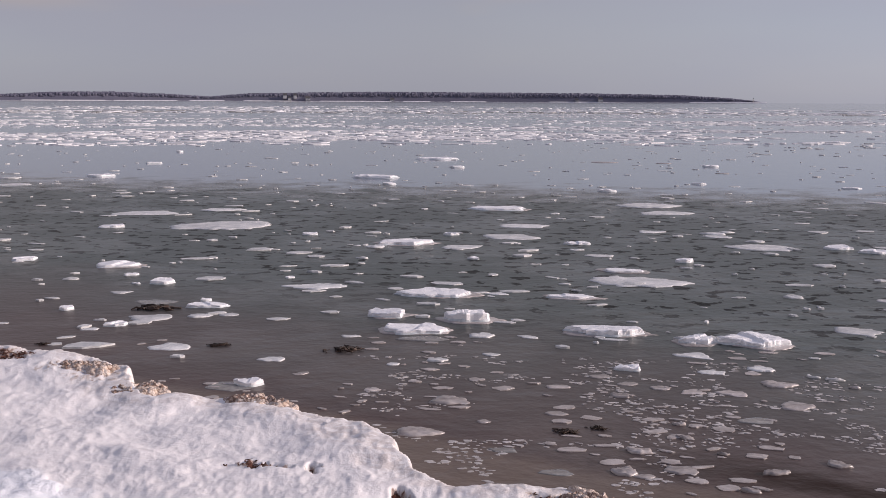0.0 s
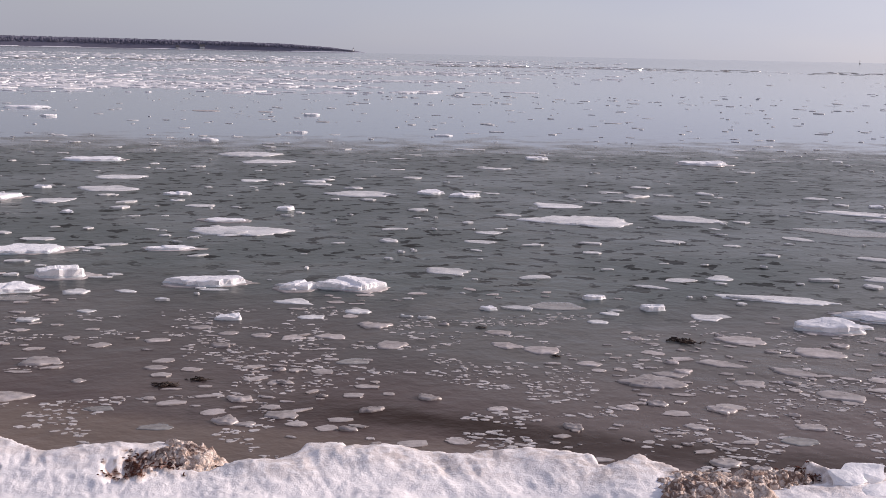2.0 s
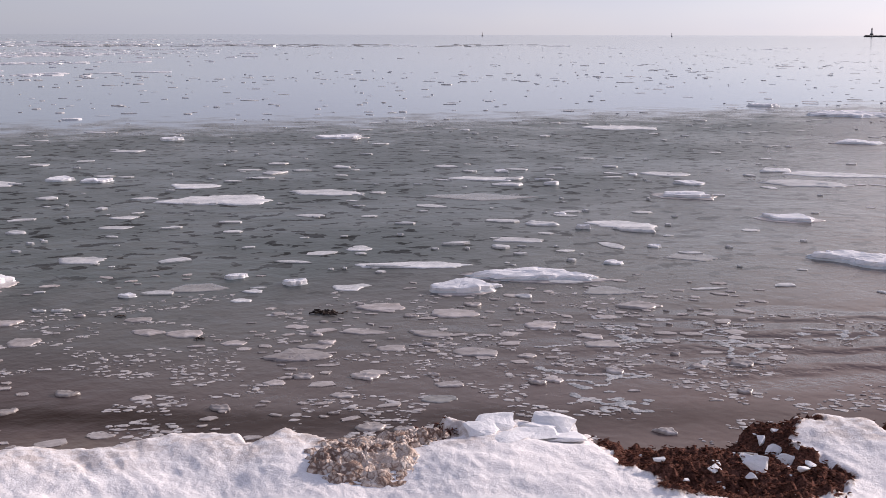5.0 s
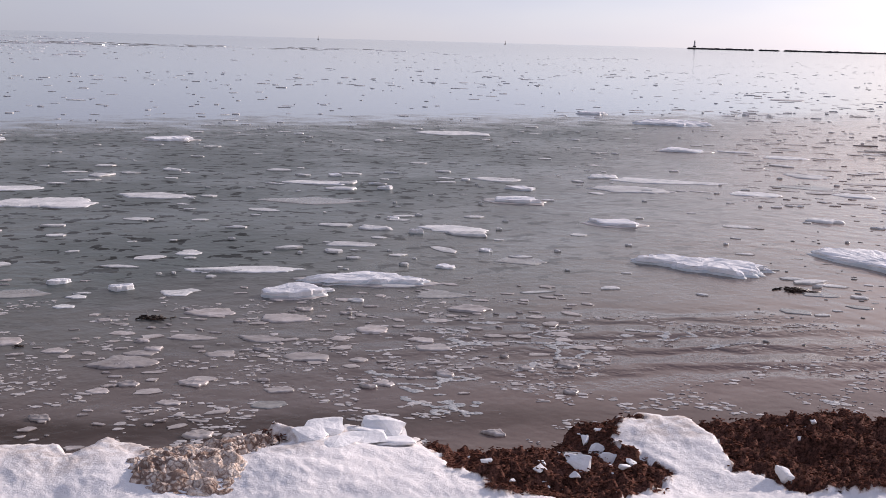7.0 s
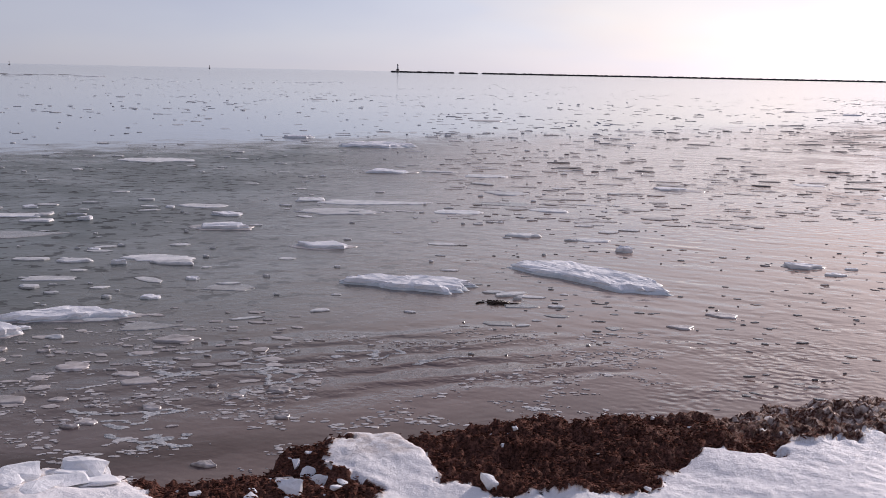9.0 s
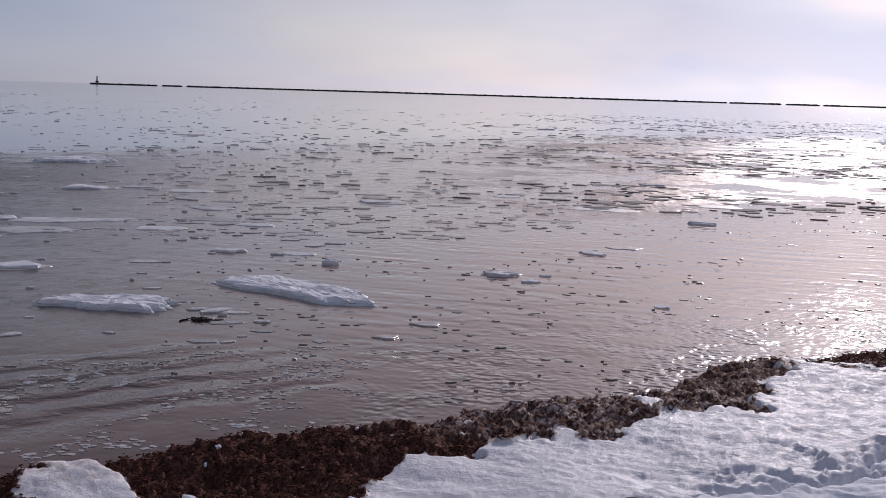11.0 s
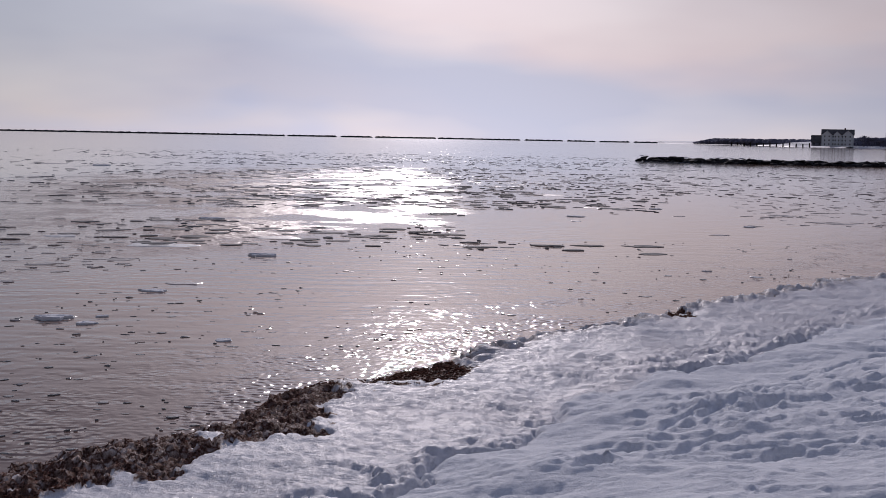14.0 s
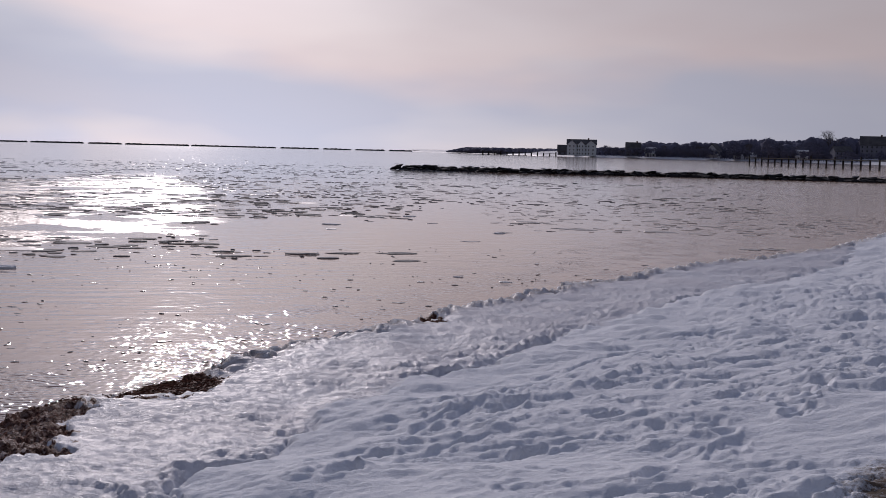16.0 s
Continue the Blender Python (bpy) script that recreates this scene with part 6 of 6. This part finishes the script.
def twiggy(name, trees, label):
    """Bare crowns as hazes of thin twigs over dark stems, joined."""
    r = random.Random(len(trees))
    verts, faces = [], []

    def sliver(p, q, w):
        way = (q - p).normalized()
        side = way.orthogonal().normalized() * w
        other = way.cross(side)
        base = len(verts)
        verts.extend((tuple(p + side), tuple(p - side * 0.5 + other), tuple(p - side * 0.5 - other), tuple(q)))
        faces.extend(((base, base + 1, base + 3), (base + 1, base + 2, base + 3), (base + 2, base, base + 3)))

    for t, d, z0, z1 in trees:
        x, y = polar(t, d)
        foot, wide = Vector((x, y, z0)), (z1 - z0) * r.uniform(0.35, 0.65)
        heart = Vector((x, y, z0 * 0.4 + z1 * 0.6))
        sliver(foot, heart, 0.35)
        for k in range(70):
            a, up = r.uniform(0, 6.2832), r.uniform(-0.7, 1.0)
            q = math.sqrt(max(0.0, 1 - up * up)) * r.uniform(0.35, 1.0)
            tip = heart + Vector((math.cos(a) * q * wide, math.sin(a) * q * wide, up * (z1 - z0) * 0.4 * r.uniform(0.7, 1.0)))
            sliver(heart.lerp(tip, r.uniform(0.3, 0.65)), tip, r.uniform(0.14, 0.30))
    return tagged(part(name, verts, faces, HAZED_WOODLAND, smooth=False), label, "woods", kind="stuff")


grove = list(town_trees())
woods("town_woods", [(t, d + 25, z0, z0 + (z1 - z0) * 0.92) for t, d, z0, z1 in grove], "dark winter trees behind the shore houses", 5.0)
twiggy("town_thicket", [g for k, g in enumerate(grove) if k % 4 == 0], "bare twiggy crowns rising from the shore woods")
front = random.Random(35)
twiggy("shore_thicket", [(t, front.uniform(975, 998) if t > -118 else front.uniform(915, 935), 1.5, front.uniform(6, 11)) for t in [front.uniform(-110.6, -127) for k in range(230)]], "bare trees and brush in front of the shore houses")
low = random.Random(33)
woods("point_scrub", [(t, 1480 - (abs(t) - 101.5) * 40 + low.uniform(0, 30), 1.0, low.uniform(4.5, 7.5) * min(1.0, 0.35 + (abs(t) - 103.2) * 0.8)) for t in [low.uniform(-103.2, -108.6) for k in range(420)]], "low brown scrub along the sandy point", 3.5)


def bare_tree(x, y, z, height, seed, label):
    r = random.Random(seed)
    top = new("tree")
    bm, tw = bmesh.new(), bmesh.new()

    def grow(p, way, length, rad, depth):
        q = p + way * length * 0.5 + Vector((r.uniform(-1, 1), r.uniform(-1, 1), 0)) * length * 0.05
        e = p + way * length
        tube(bm if depth < 3 else tw, [p, q, e], [rad, rad * 0.8, rad * 0.6], 5 if depth < 3 else 3, False)
        if depth == 5:
            return
        for k in range(3 if depth else 5):
            turn = Vector((r.uniform(-1, 1), r.uniform(-1, 1), r.uniform(-0.1, 0.7)))
            grow(p + way * length * (1 if depth else r.uniform(0.6, 1)), (way * 0.75 + turn * 0.75).normalized(), length * r.uniform(0.6, 0.82), rad * 0.58, depth + 1)

    grow(Vector((0, 0, 0)), Vector((0, 0, 1)), height * 0.3, height * 0.025, 0)
    from_bm("trunk", bm, BARK, top)
    from_bm("crown", tw, BARK, top, "bare twiggy crown")
    top.matrix_basis = pose(x, y, z)
    return tagged(top, label, "tree")


for az, d, h, sd in ((-120.7, 985, 27, 1), (-119.9, 985, 15, 2), (-113.3, 1015, 12, 3), (-114.9, 1010, 12, 4), (-117.2, 1000, 15, 5), (-111.9, 1010, 10, 6), (-122.9, 960, 17, 7), (-118.6, 1000, 14, 8)):
    bare_tree(*polar(az, d), 2.5, h, sd, "bare deciduous tree standing above the shore houses")

house(*polar(-109.5, 1004), 1.2, 24, 13, 3, -109.5, CLAPBOARD_BLUE, "large pale blue house with gabled wings by the water", True, 0.28, ((-8.0, 6.5, 2.0), (-0.5, 5.0, 1.2), (7.5, 7.0, 2.5)))
house(*polar(-108.72, 1016), 1.2, 12, 9, 1, -108.75, CLAPBOARD_GREY, "low grey gabled house beside the water", True)
house(*polar(-111.9, 1002), 1.4, 12, 9, 2, -112, CLAPBOARD_GREY, "grey shingled house on the town shore", True)
house(*polar(-112.7, 1002), 1.4, 9, 8, 1, -112, CLAPBOARD_WHITE, "low white house on the town shore", False, snowy=True)
house(*polar(-115.6, 1004), 2.0, 11, 9, 2, -115 + 70, CLAPBOARD_WHITE, "white gabled house among the shore trees", False, 0.55)
house(*polar(-117.0, 1000), 1.2, 18, 8, 1, -117, CLAPBOARD_WHITE, "long low white boathouse at the water's edge", False, 0.3, snowy=True)
house(*polar(-119.5, 950), 1.6, 9, 8, 1, -119, CLAPBOARD_WHITE, "small white shed among the shore trees", False, snowy=True)
house(*polar(-121.2, 950), 3.0, 13, 11, 2, -121 + 20, CLAPBOARD_GREY, "grey multi-storey house above the shore", False, 0.3)
house(*polar(-122.6, 940), 5.0, 20, 12, 3, -122.6, CLAPBOARD_GREY, "tall grey house above the shore", True, 0.5)


def pier(points, deck, posts, label, width=2.0, stout=1.0):
    top = new("pier")
    for (ax, ay), (bx, by) in zip(points, points[1:]):
        length, turn = math.hypot(bx - ax, by - ay), math.degrees(math.atan2(by - ay, bx - ax))
        bm = bmesh.new(); box(bm, 0, -width / 2, deck - 0.3, length, width / 2, deck)
        from_bm("deck", bm, TIMBER, top).matrix_basis = pose(ax, ay, 0, 0, 0, turn)
    bm = bmesh.new(); tube(bm, [(0, 0, -1.0), (0, 0, 1.0)], [0.2, 0.17], 7)
    post = from_bm("piling", bm, TIMBER, top)
    first = True
    for k in range(posts):
        f = k / (posts - 1) * (len(points) - 1)
        i = min(int(f), len(points) - 2)
        f -= i
        x, y = points[i][0] * (1 - f) + points[i + 1][0] * f, points[i][1] * (1 - f) + points[i + 1][1] * f
        ob = post if first else new("piling", post.data)
        ob.parent, first = top, False
        ob.matrix_basis = pose(x, y, deck * 0.5) @ Matrix.Diagonal((stout, stout, deck * 0.5 + (0.8 if k % 3 == 0 else 0.1), 1))
    return tagged(top, label, "pier")


pier([polar(-117.2, 440), polar(-125.5, 330)], 2.7, 24, "timber pier on dark pilings across the bay", 2.4, 1.5)
pier([polar(-104.85, 1000), polar(-108.3, 990)], 2.6, 13, "low timber pier on pilings off the point", 4.0, 3.0)
